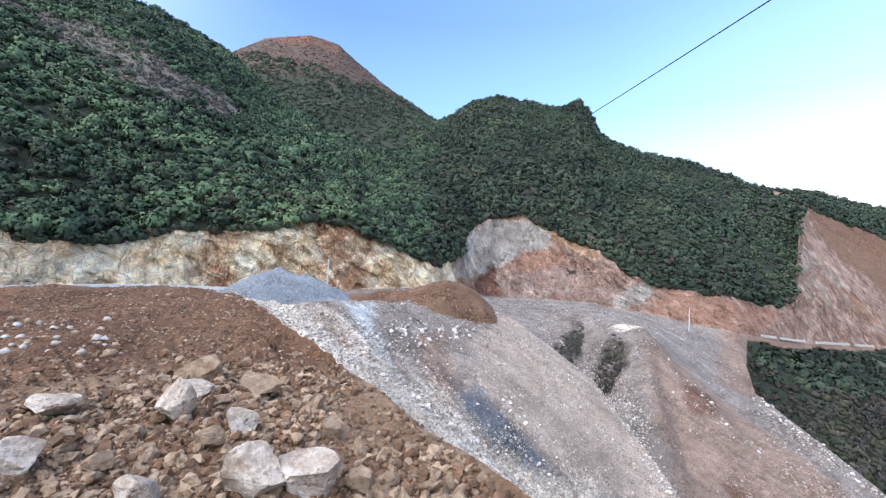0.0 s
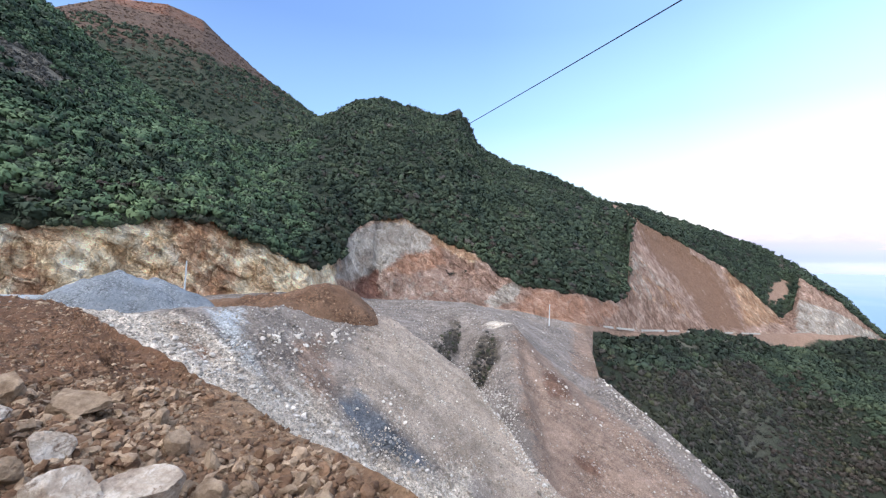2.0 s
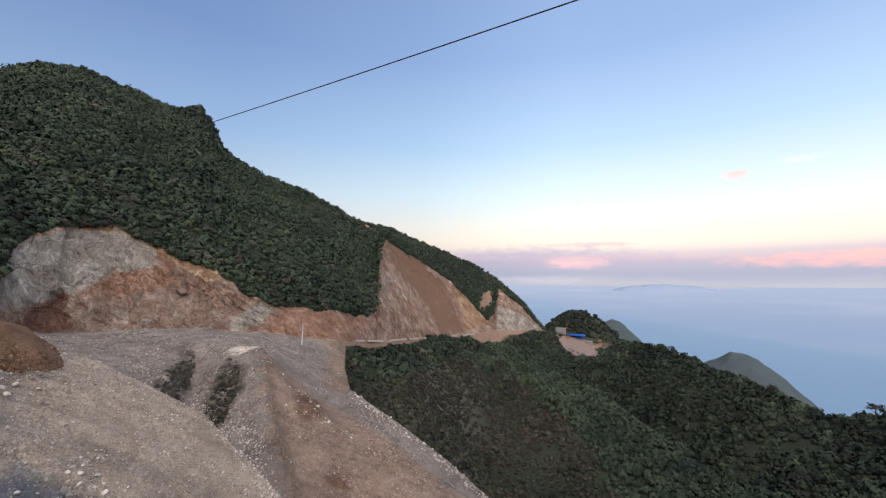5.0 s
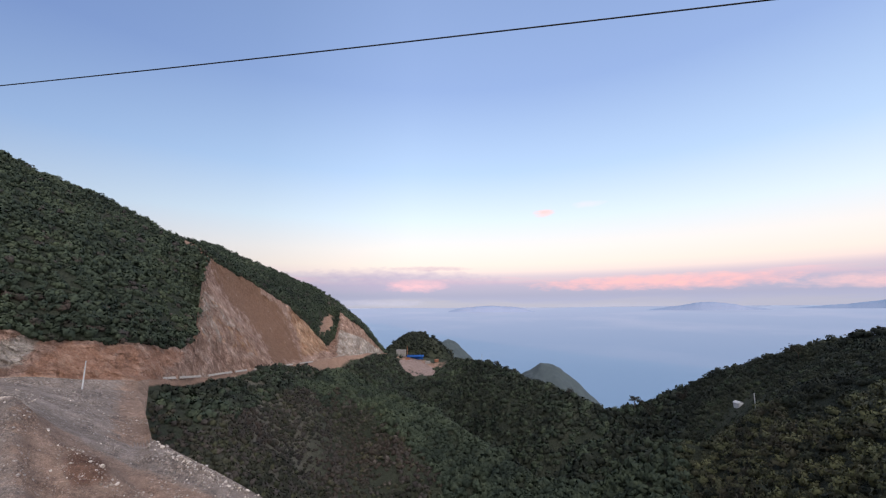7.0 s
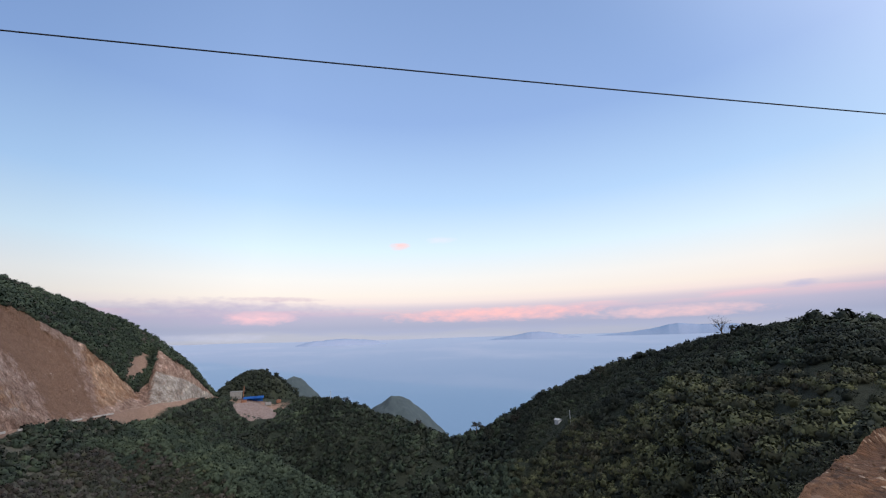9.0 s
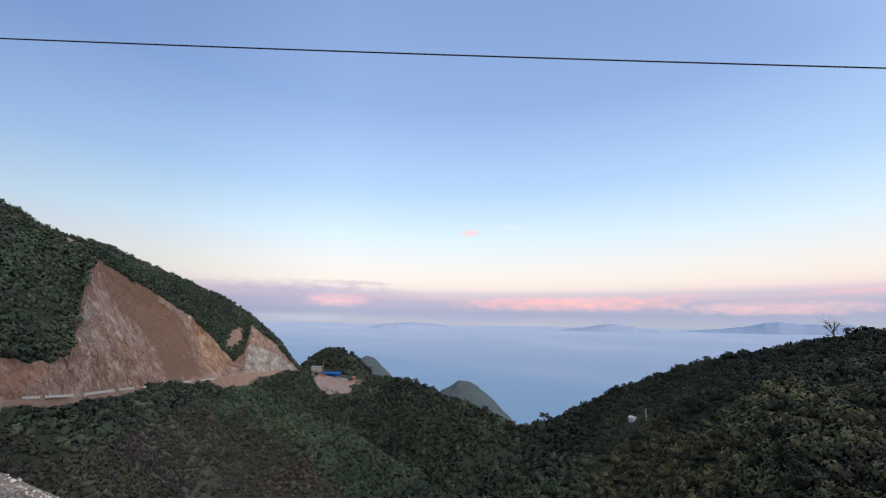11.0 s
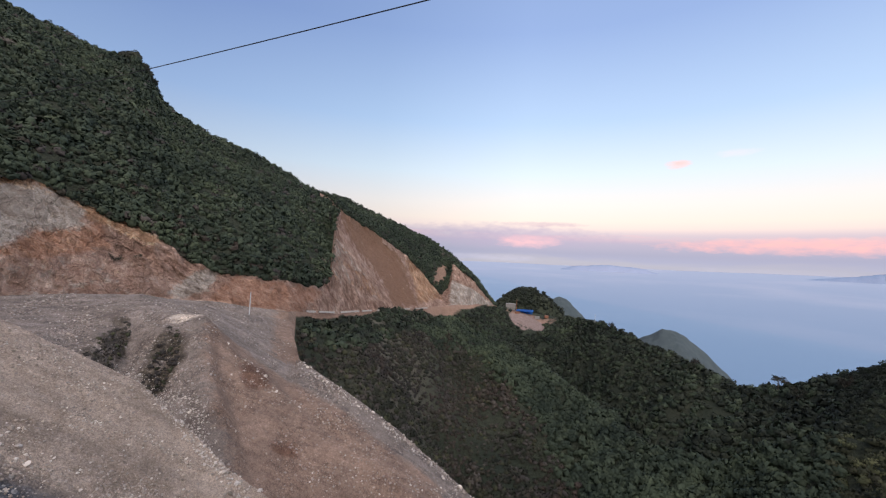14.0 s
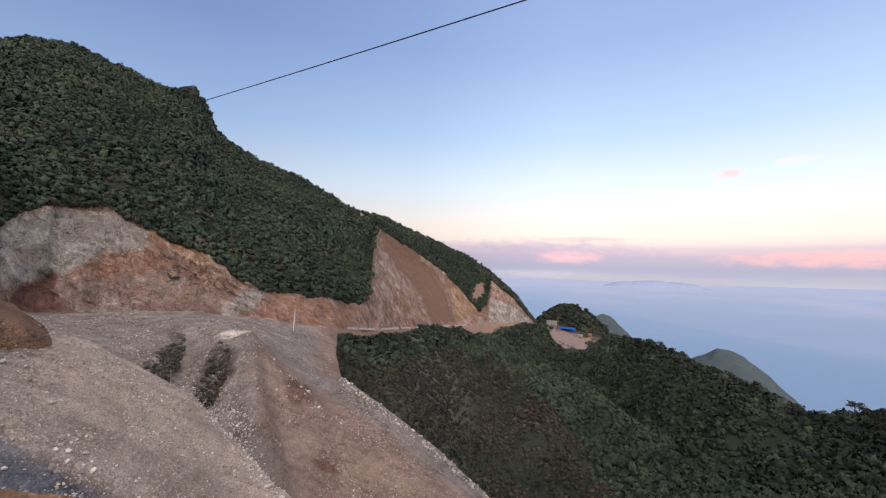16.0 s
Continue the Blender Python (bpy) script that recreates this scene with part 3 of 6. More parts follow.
# ---- landform: rings of the ground round the viewpoint, each (bearing, distance, height) ----
RINGS = {
    "mound_edge": [(-180.0, 30.0, 0.6), (-90.0, 35.0, 0.4), (-60.0, 32.0, 0.3), (-46.9, 17.1, 0.2), (-36.9, 18.5, 0.2), (-32.9, 18.0, 0.1), (-27.0, 16.7, 0.0), (-21.0, 9.1, 0.0), (-12.0, 5.7, 0.0), (-0.8, 3.9, 0.0), (8.8, 3.1, 0.0), (20.0, 2.4, 0.0), (60.0, 2.2, 0.0), (100.0, 2.6, 0.0), (117.0, 2.9, 0.0), (124.0, 3.2, 0.1), (130.0, 4.5, 0.2), (138.0, 8.0, 0.3), (160.0, 15.0, 0.4), (180.0, 30.0, 0.6)],
    "slope_foot": [(-180.0, 45.0, -1.0), (-90.0, 45.0, -4.0), (-60.0, 43.0, -6.0), (-47.0, 40.0, -6.0), (-37.0, 36.0, -6.0), (-27.0, 30.0, -10.0), (-21.0, 26.0, -13.0), (-12.0, 23.0, -17.0), (-2.0, 22.0, -21.0), (8.0, 22.0, -25.0), (20.0, 23.0, -30.0), (40.0, 25.0, -36.0), (60.0, 30.0, -42.0), (100.0, 35.0, -30.0), (122.0, 16.0, -12.0), (135.0, 12.0, -6.0), (160.0, 25.0, -4.0), (180.0, 45.0, -1.0)],
    "terrace_edge": [(-180.0, 60.0, -2.0), (-90.0, 60.0, -4.5), (-60.0, 56.0, -5.2), (-47.0, 54.0, -5.4), (-37.0, 50.0, -5.3), (-27.0, 48.0, -3.3), (-20.8, 48.0, -4.2), (-13.8, 48.0, -3.9), (-7.1, 50.0, -3.9), (-1.8, 54.0, -3.7), (4.0, 58.0, -3.6), (9.5, 58.0, -6.2), (14.1, 57.0, -8.8), (20.9, 55.0, -13.4), (24.9, 52.0, -17.2), (30.7, 48.0, -21.4), (37.3, 46.0, -25.0), (60.0, 42.0, -43.0), (100.0, 45.0, -34.0), (122.0, 24.0, -16.0), (135.0, 20.0, -8.0), (160.0, 45.0, -5.0), (180.0, 60.0, -2.0)],
    "gully": [(-180.0, 66.0, -2.0), (-60.0, 62.0, -5.2), (-27.0, 60.0, -5.2), (-7.0, 62.0, -5.4), (2.0, 66.0, -6.5), (9.0, 66.0, -11.0), (14.0, 66.0, -15.0), (20.0, 64.0, -20.0), (24.0, 60.0, -24.0), (30.0, 55.0, -28.0), (36.0, 51.0, -32.0), (60.0, 48.0, -44.0), (100.0, 55.0, -36.0), (122.0, 32.0, -18.0), (135.0, 28.0, -9.0), (160.0, 55.0, -5.0), (180.0, 66.0, -2.0)],
    "spur_crest": [(-180.0, 72.0, -2.0), (-60.0, 70.0, -5.4), (-27.0, 70.0, -5.3), (-7.0, 74.0, -5.6), (2.0, 80.0, -7.0), (9.3, 86.0, -10.8), (14.3, 90.0, -11.3), (17.8, 93.0, -9.5), (22.3, 89.0, -9.7), (26.7, 85.0, -11.2), (30.5, 80.0, -16.6), (36.8, 74.0, -23.0), (46.0, 66.0, -28.8), (56.1, 58.0, -33.1), (80.0, 56.0, -48.0), (100.0, 65.0, -38.0), (122.0, 40.0, -19.0), (135.0, 36.0, -9.0), (160.0, 62.0, -5.0), (180.0, 72.0, -2.0)],
    "bench_edge": [(-180.0, 82.0, -2.0), (-60.0, 82.0, -5.6), (-47.0, 82.0, -5.6), (-36.9, 84.0, -5.2), (-26.9, 84.0, -6.0), (-13.8, 86.0, -6.4), (-2.0, 92.0, -6.5), (6.2, 104.0, -8.4), (14.0, 108.0, -8.2), (20.2, 110.0, -8.3), (26.3, 115.0, -11.5), (31.3, 122.0, -14.9), (35.9, 130.0, -17.4), (37.9, 92.0, -20.5), (43.2, 82.0, -23.5), (52.8, 76.0, -30.8), (61.6, 70.0, -36.9), (71.0, 64.0, -41.5), (85.0, 70.0, -56.0), (100.0, 75.0, -42.0), (122.0, 50.0, -19.0), (135.0, 45.0, -9.0), (160.0, 70.0, -5.0), (180.0, 82.0, -2.0)],
    "valley": [(-180.0, 86.0, -2.0), (-60.0, 86.0, -5.7), (-47.0, 86.0, -5.7), (-27.0, 87.0, -5.8), (-14.0, 89.0, -6.5), (-2.0, 95.0, -6.8), (6.0, 110.0, -9.0), (20.0, 116.0, -10.0), (31.0, 127.0, -16.0), (36.0, 133.0, -19.0), (38.5, 112.0, -33.0), (45.0, 106.0, -40.0), (52.0, 108.0, -55.0), (60.0, 112.0, -72.0), (75.0, 112.0, -78.0), (93.0, 100.0, -66.0), (105.0, 90.0, -44.0), (122.0, 58.0, -20.0), (135.0, 52.0, -9.0), (160.0, 76.0, -5.0), (180.0, 86.0, -2.0)],
    "fold": [(-180.0, 89.0, -2.0), (-60.0, 89.0, -5.8), (-27.0, 89.0, -5.8), (-14.0, 90.5, -6.5), (-2.0, 97.0, -6.8), (6.0, 115.0, -9.3), (20.0, 122.0, -10.5), (31.0, 130.0, -16.3), (36.0, 136.0, -19.0), (39.4, 140.0, -25.6), (45.4, 150.0, -28.3), (52.3, 220.0, -35.3), (57.2, 290.0, -33.9), (62.2, 270.0, -35.0), (66.3, 240.0, -39.0), (72.3, 210.0, -48.7), (78.4, 180.0, -52.8), (85.3, 155.0, -53.9), (93.2, 145.0, -47.2), (100.1, 135.0, -33.5), (110.0, 125.0, -19.5), (121.9, 110.0, -5.4), (134.0, 95.0, 1.0), (160.0, 84.0, -3.0), (180.0, 89.0, -2.0)],
    "fold_back": [(-180.0, 90.0, -2.0), (-60.0, 90.0, -5.8), (-27.0, 90.5, -5.8), (-14.0, 91.5, -6.5), (-2.0, 98.5, -6.8), (6.0, 119.0, -9.4), (20.0, 126.0, -10.6), (31.0, 132.0, -16.4), (36.0, 138.0, -19.0), (39.0, 150.0, -24.0), (45.0, 175.0, -28.0), (52.0, 235.0, -34.0), (57.0, 300.0, -41.0), (62.0, 295.0, -52.0), (66.0, 275.0, -62.0), (72.0, 245.0, -72.0), (78.0, 215.0, -78.0), (85.0, 185.0, -74.0), (93.0, 170.0, -60.0), (100.0, 160.0, -46.0), (110.0, 150.0, -24.0), (122.0, 130.0, -6.0), (134.0, 112.0, 2.0), (160.0, 90.0, -2.0), (180.0, 90.0, -2.0)],
    "cut_base": [(-180.0, 92.0, -2.0), (-60.0, 92.0, -5.7), (-46.9, 92.0, -5.7), (-36.9, 92.0, -5.7), (-26.9, 92.0, -6.4), (-14.0, 93.0, -6.4), (-0.0, 100.0, -5.9), (6.5, 125.0, -9.6), (13.1, 130.0, -10.1), (26.6, 134.0, -12.4), (36.1, 142.0, -16.6), (42.3, 180.0, -21.2), (49.8, 240.0, -26.2), (57.2, 312.0, -31.0), (61.2, 345.0, -30.1), (64.7, 400.0, -36.6), (67.7, 412.0, -41.2), (70.2, 425.0, -44.0), (74.2, 395.0, -42.2), (77.2, 330.0, -36.7), (82.2, 290.0, -41.3), (87.7, 255.0, -44.9), (93.1, 235.0, -49.3), (98.1, 222.0, -39.5), (103.0, 212.0, -27.3), (110.0, 200.0, -14.2), (116.0, 185.0, -6.5), (122.0, 165.0, -3.1), (127.0, 150.0, 1.4), (134.0, 130.0, 4.3), (160.0, 110.0, 2.0), (180.0, 98.0, 0.0)],
    "cut_top": [(-180.0, 100.0, 8.0), (-60.0, 97.0, 6.0), (-47.5, 97.0, 5.4), (-45.8, 96.0, 1.9), (-43.0, 96.0, 3.5), (-40.0, 96.0, 2.9), (-37.1, 97.0, 3.9), (-33.1, 97.0, 5.8), (-28.1, 97.0, 6.9), (-22.9, 97.0, 7.2), (-17.2, 98.0, 9.5), (-12.9, 99.0, 9.6), (-10.5, 99.0, 6.1), (-7.4, 100.0, 4.8), (-3.4, 103.0, 1.6), (-0.2, 106.0, -0.0), (2.9, 120.0, 3.8), (3.6, 134.0, 11.4), (6.0, 141.0, 16.1), (10.6, 147.0, 18.5), (14.1, 147.0, 14.2), (17.5, 147.0, 10.4), (21.0, 146.0, 6.7), (24.4, 145.0, -0.3), (27.7, 145.0, -4.6), (31.9, 148.0, -5.5), (35.8, 155.0, -7.7), (39.3, 172.0, -9.8), (40.9, 187.0, -7.3), (41.3, 232.0, 25.9), (41.7, 245.0, 31.3), (46.6, 275.0, 20.7), (51.1, 300.0, 7.0), (53.9, 318.0, -8.3), (56.2, 328.0, -23.7), (57.3, 340.0, -18.4), (57.6, 352.0, 2.5), (60.5, 358.0, -10.1), (63.2, 372.0, -29.6), (65.0, 412.0, -44.0), (70.0, 434.0, -47.0), (74.0, 410.0, -48.0), (77.0, 340.0, -44.0), (87.6, 268.0, -52.0), (93.0, 248.0, -58.0), (103.0, 230.0, -40.0), (113.0, 215.0, -16.0), (122.0, 185.0, -4.0), (134.0, 150.0, 2.0), (160.0, 130.0, 6.0), (180.0, 105.0, 8.0)],
    "ridge": [(-180.0, 240.0, 100.0), (-120.0, 220.0, 110.0), (-90.0, 205.0, 108.0), (-60.3, 205.0, 90.3), (-48.4, 210.0, 95.5), (-44.5, 214.0, 100.8), (-36.9, 220.0, 107.7), (-33.3, 228.0, 106.7), (-29.0, 235.0, 101.7), (-26.3, 238.0, 93.7), (-22.3, 240.0, 82.3), (-17.9, 240.0, 74.2), (-11.7, 232.0, 60.0), (-6.9, 240.0, 60.0), (-3.5, 268.0, 80.0), (-1.6, 285.0, 97.0), (0.6, 300.0, 107.5), (3.5, 308.0, 121.5), (6.7, 310.0, 126.0), (8.8, 309.0, 122.5), (11.6, 308.0, 119.0), (14.6, 306.0, 114.5), (16.4, 305.0, 114.5), (17.9, 304.0, 115.5), (18.7, 303.0, 109.0), (19.5, 303.0, 102.4), (21.6, 300.0, 87.4), (26.7, 297.0, 74.4), (32.4, 292.0, 63.1), (38.1, 290.0, 49.7), (39.5, 305.0, 50.8), (42.3, 325.0, 50.6), (44.2, 340.0, 47.8), (50.2, 370.0, 36.3), (56.6, 385.0, 15.4), (60.5, 388.0, -7.4), (63.1, 392.0, -28.2), (65.0, 420.0, -48.0), (74.0, 420.0, -56.0), (77.0, 370.0, -60.0), (87.6, 300.0, -75.0), (93.0, 290.0, -85.0), (103.0, 290.0, -70.0), (113.0, 280.0, -40.0), (134.0, 260.0, -6.0), (160.0, 240.0, 30.0), (180.0, 240.0, 100.0)],
    "saddle": [(-180.0, 320.0, 90.0), (-90.0, 300.0, 90.0), (-47.0, 300.0, 80.0), (-20.0, 315.0, 72.0), (-6.0, 310.0, 76.0), (-3.0, 318.0, 94.0), (0.0, 335.0, 100.0), (7.0, 370.0, 95.0), (20.0, 370.0, 75.0), (40.0, 380.0, 10.0), (60.0, 450.0, -60.0), (74.0, 500.0, -100.0), (93.0, 400.0, -140.0), (113.0, 400.0, -110.0), (134.0, 380.0, -70.0), (160.0, 340.0, 20.0), (180.0, 320.0, 90.0)],
    # west of bearing -50 this crest is unseen, raised to block the low sun
    "far_ridge": [(-180.0, 700.0, 200.0), (-120.0, 720.0, 320.0), (-62.0, 720.0, 318.0), (-51.0, 690.0, 292.0), (-40.0, 600.0, 190.0), (-30.7, 560.0, 220.0), (-28.1, 560.0, 244.9), (-24.6, 575.0, 275.8), (-19.1, 590.0, 301.9), (-15.4, 590.0, 295.9), (-11.5, 580.0, 264.2), (-7.4, 565.0, 226.6), (-3.2, 545.0, 192.2), (3.0, 520.0, 150.0), (20.0, 520.0, 60.0), (40.0, 560.0, -40.0), (60.0, 640.0, -130.0), (93.0, 620.0, -180.0), (134.0, 620.0, -160.0), (160.0, 650.0, 0.0), (180.0, 700.0, 200.0)],
    "lowland": [(-180.0, 1500.0, -160.0), (-90.0, 1600.0, -160.0), (0.0, 1300.0, -200.0), (90.0, 1200.0, -220.0), (180.0, 1500.0, -160.0)],
}


rng = np.random.default_rng(7)
TABLE = rng.permutation(4096)


def value_noise(p):
    """Smooth noise, -1 to 1, at rows of x, y, z."""
    i = np.floor(p).astype(np.int64)
    f = p - i
    f = f * f * f * (f * (f * 6 - 15) + 10)
    out = 0
    for dx in (0, 1):
        for dy in (0, 1):
            for dz in (0, 1):
                h = TABLE[(TABLE[(TABLE[(i[..., 0] + dx) & 4095] + i[..., 1] + dy) & 4095] + i[..., 2] + dz) & 4095] / 2047.5 - 1
                w = (f[..., 0] if dx else 1 - f[..., 0]) * (f[..., 1] if dy else 1 - f[..., 1]) * (f[..., 2] if dz else 1 - f[..., 2])
                out = out + h * w
    return out


def fbm(p, scale, octaves=4, gain=0.5):
    p = np.asarray(p, float) * scale
    out, amp, total = 0, 1.0, 0.0
    for k in range(octaves):
        out = out + amp * value_noise(p + 17.3 * k)
        total += amp
        p, amp = p * 2.03, amp * gain
    return out / total


def lumps(p, scale):
    """Rounded lumps side by side in plan: 1 on top, 0 in the gaps."""
    q = p[..., :2] * scale + 0.35 * np.stack([value_noise(p * scale * 0.7), value_noise(p * scale * 0.7 + 31)], -1)
    i = np.floor(q).astype(np.int64)
    best = np.full(q.shape[:-1], 9.0)
    for dx in (-1, 0, 1):
        for dy in (-1, 0, 1):
            c = i + [dx, dy]
            h = TABLE[(TABLE[c[..., 0] & 4095] + c[..., 1]) & 4095]
            at = c + np.stack([TABLE[h] / 4096, TABLE[(h + 77) & 4095] / 4096], -1)
            best = np.minimum(best, ((q - at) ** 2).sum(-1))
    return np.clip(1 - 1.6 * best, 0, 1)


def ridged(p, scale, octaves=4):
    p = np.asarray(p, float) * scale
    out, amp = 0, 1.0
    for k in range(octaves):
        out = out + amp * (1 - 2 * np.abs(value_noise(p + 9.1 * k)))
        p, amp = p * 2.1, amp * 0.5
    return out / 2


NAMES = list(RINGS)
BEARINGS = np.concatenate([np.arange(-180, -54, 2.0), np.arange(-54, 139, 0.28), np.arange(140, 180.1, 2.0)])
# rows between one ring and the next, and how the slope bends between them
STEPS = [124, 14, 96, 10, 36, 34, 12, 24, 10, 20, 60, 40, 10, 26, 6]
BEND = [1, 1, 1, 1, 1, 1, 1, 1, 1, 1, 1, 0.88, 1, 0.85, 1]


def ring_at(name, az):
    q = np.array(RINGS[name])
    return np.interp(az, q[:, 0], q[:, 1]), np.interp(az, q[:, 0], q[:, 2])


def build_sheet():
    az = BEARINGS
    wob = np.stack([az * 0.35, 0 * az, 0 * az], -1)
    r_prev, z_prev = np.full(len(az), 0.0), np.zeros(len(az))
    rs, zs, starts, last = [], [], [0], r_prev
    for k, name in enumerate(NAMES):
        r, z = ring_at(name, az)
        r = np.maximum(r, r_prev + 0.8)
        n = STEPS[k]
        s = np.arange(n) / n
        if k == 0:
            s = s ** 1.6
        s = s[:, None]
        rs.append(r_prev + (r - r_prev) * s)
        zs.append(z_prev + (z - z_prev) * s ** BEND[k])
        r_prev, z_prev = r, z
        starts.append(starts[-1] + n)
    rs.append(r_prev[None])
    zs.append(z_prev[None])
    r, z = np.concatenate(rs), np.concatenate(zs)
    a = np.radians(az)
    return np.stack([r * np.sin(a), r * np.cos(a), z], -1), starts, r


SHEET, START, REACH = build_sheet()
ROWS = SHEET.shape[0]
START = dict(zip(["centre"] + NAMES, START))


# runnels in the spoil: line in plan, depth, half width
GULLIES = [([(-16, 44), (-9, 41), (-3, 39.6), (4, 38.4), (12, 38.4)], 0.9, 1.3), ([(-11, 46), (-6, 42), (-1, 40)], 0.5, 0.8),
           ([(0.5, 50), (1.5, 44), (6, 39), (10, 36)], 0.9, 1.4), ([(30, 86), (26, 74), (20, 65), (16, 60)], 2.5, 2.4),
           ([(33, 77), (28, 69), (24, 62), (24, 50)], 2.7, 2.2), ([(38, 72), (35, 60), (31, 46)], 0.7, 1.3), ([(46, 72), (46, 56), (48, 42)], 0.6, 1.3)]


# ribs of the spoil: line in plan, height, half width
RIBS = [([(38.5, 80), (36, 72), (33.5, 64), (31, 55), (29, 42)], 2.0, 3.0), ([(26.5, 82), (22, 74), (19.5, 68)], 1.3, 2.0), ([(33, 79), (29.5, 72), (26.5, 67)], 1.5, 1.8)]
# ravines of the scrub slopes
RAVINES = [([(330, 150), (300, 112), (262, 72), (225, 40), (160, 22)], 9.0, 14.0), ([(215, 160), (185, 118), (150, 70), (128, 40)], 6.0, 10.0), ([(150, 122), (128, 88), (112, 55)], 4.0, 8.0),
           ([(270, 165), (235, 120), (190, 70)], 6.0, 9.0), ([(170, -40), (120, -30), (80, -20)], 5.0, 9.0), ([(200, -10), (150, -2), (110, 8)], 6.0, 9.0)]


def away(p, line):
    """Distance in plan from points to a line of (x, y), and how far along it they lie (0 to 1)."""
    xy = p[..., :2]
    line = np.array(line, float)
    best, along = np.full(xy.shape[:-1], 1e9), np.zeros(xy.shape[:-1])
    for k in range(len(line) - 1):
        a, d = line[k], line[k + 1] - line[k]
        s = np.clip(((xy - a) @ d) / (d @ d), 0, 1)
        dist = np.linalg.norm(xy - a - s[..., None] * d, axis=-1)
        along = np.where(dist < best, (k + s) / (len(line) - 1), along)
        best = np.minimum(best, dist)
    return best, along


def runs(p):
    """Distance across and along the fall of the spoil."""
    x, y = p[..., 0], p[..., 1]
    a = np.radians(24 + 42 * np.clip(x / 48, 0, 1))
    return x * np.sin(a) + y * np.cos(a), 0.12 * (x * np.cos(a) - y * np.sin(a))


def bearing(p):
    return np.degrees(np.arctan2(p[..., 0], p[..., 1]))


def inside(p, outline, soft=1.2):
    """0.5 on an outline in plan, 1 well inside it, 0 well outside."""
    q = np.array(outline, float)
    x, y = p[..., 0], p[..., 1]
    odd = np.zeros(x.shape, bool)
    for a, b in zip(q, np.roll(q, -1, 0)):
        cross = (a[1] > y) != (b[1] > y)
        odd ^= cross & (x < (b[0] - a[0]) * (y - a[1]) / (b[1] - a[1] + 1e-9) + a[0])
    d, _ = away(p, np.concatenate([q, q[:1]]))
    return np.clip(0.5 + np.where(odd, d, -d) / soft * 0.5, 0, 1)


def face(p):
    """Bearing and elevation of spots on the rock faces, in degrees from the mound."""
    return np.stack([bearing(p), np.degrees(np.arctan2(p[..., 2] - 1.5, np.linalg.norm(p[..., :2], axis=-1)))], -1)


# beds and slips of the rock faces, outlined in bearing and elevation
FACES = {
    "grey": [(3.0, 3.1), (5.4, 5.2), (11.4, 5.9), (14.6, 4.2), (14.9, 2.1), (11.1, 1.1), (8.4, -1.2), (6.0, -2.2), (2.0, -2.5)],
    "recess": [(4.6, -2.6), (7.6, -0.9), (8.2, -4.8), (5.1, -5.6), (3.6, -5.0)],
    "rust": [(8.2, -1.3), (11.3, 1.6), (16.1, 2.6), (17.1, 0.0), (12.1, -1.8)],
    "slab": [(7.9, -1.4), (16.0, -0.3), (23.2, -4.2), (20.3, -5.9), (8.1, -5.4)],
    "pale": [(22.4, -4.9), (25.0, -2.5), (27.9, -1.5), (26.8, -4.6), (23.3, -6.0)],
    "red": [(26.5, -6.0), (29.0, -2.4), (36.9, -3.6), (41.0, -4.3), (37.1, -8.0), (30.3, -7.4)],
    "cap": [(6.0, 5.5), (7.0, 7.0), (11.9, 7.4), (15.1, 5.0), (18.5, 3.5), (22, 1.0), (21, 0.2), (14.7, 3.2), (10.6, 5.0)],
    "chute": [(40.9, 7.6), (44.0, 1.6), (47.8, -2.9), (50.1, -6.4), (53.3, -5.9), (52.2, -3.4), (51.1, -0.5), (46.6, 4.6), (43.5, 6.8)],
    "ribs": [(51.1, 0.6), (53.0, 0.2), (56.6, -4.9), (53.2, -5.6), (52.2, -2.7)],
    "buttress": [(41.0, 4.6), (43.0, 1.8), (46.9, -2.5), (48.6, -5.8), (46.8, -5.4), (40.6, -2.6)],
}


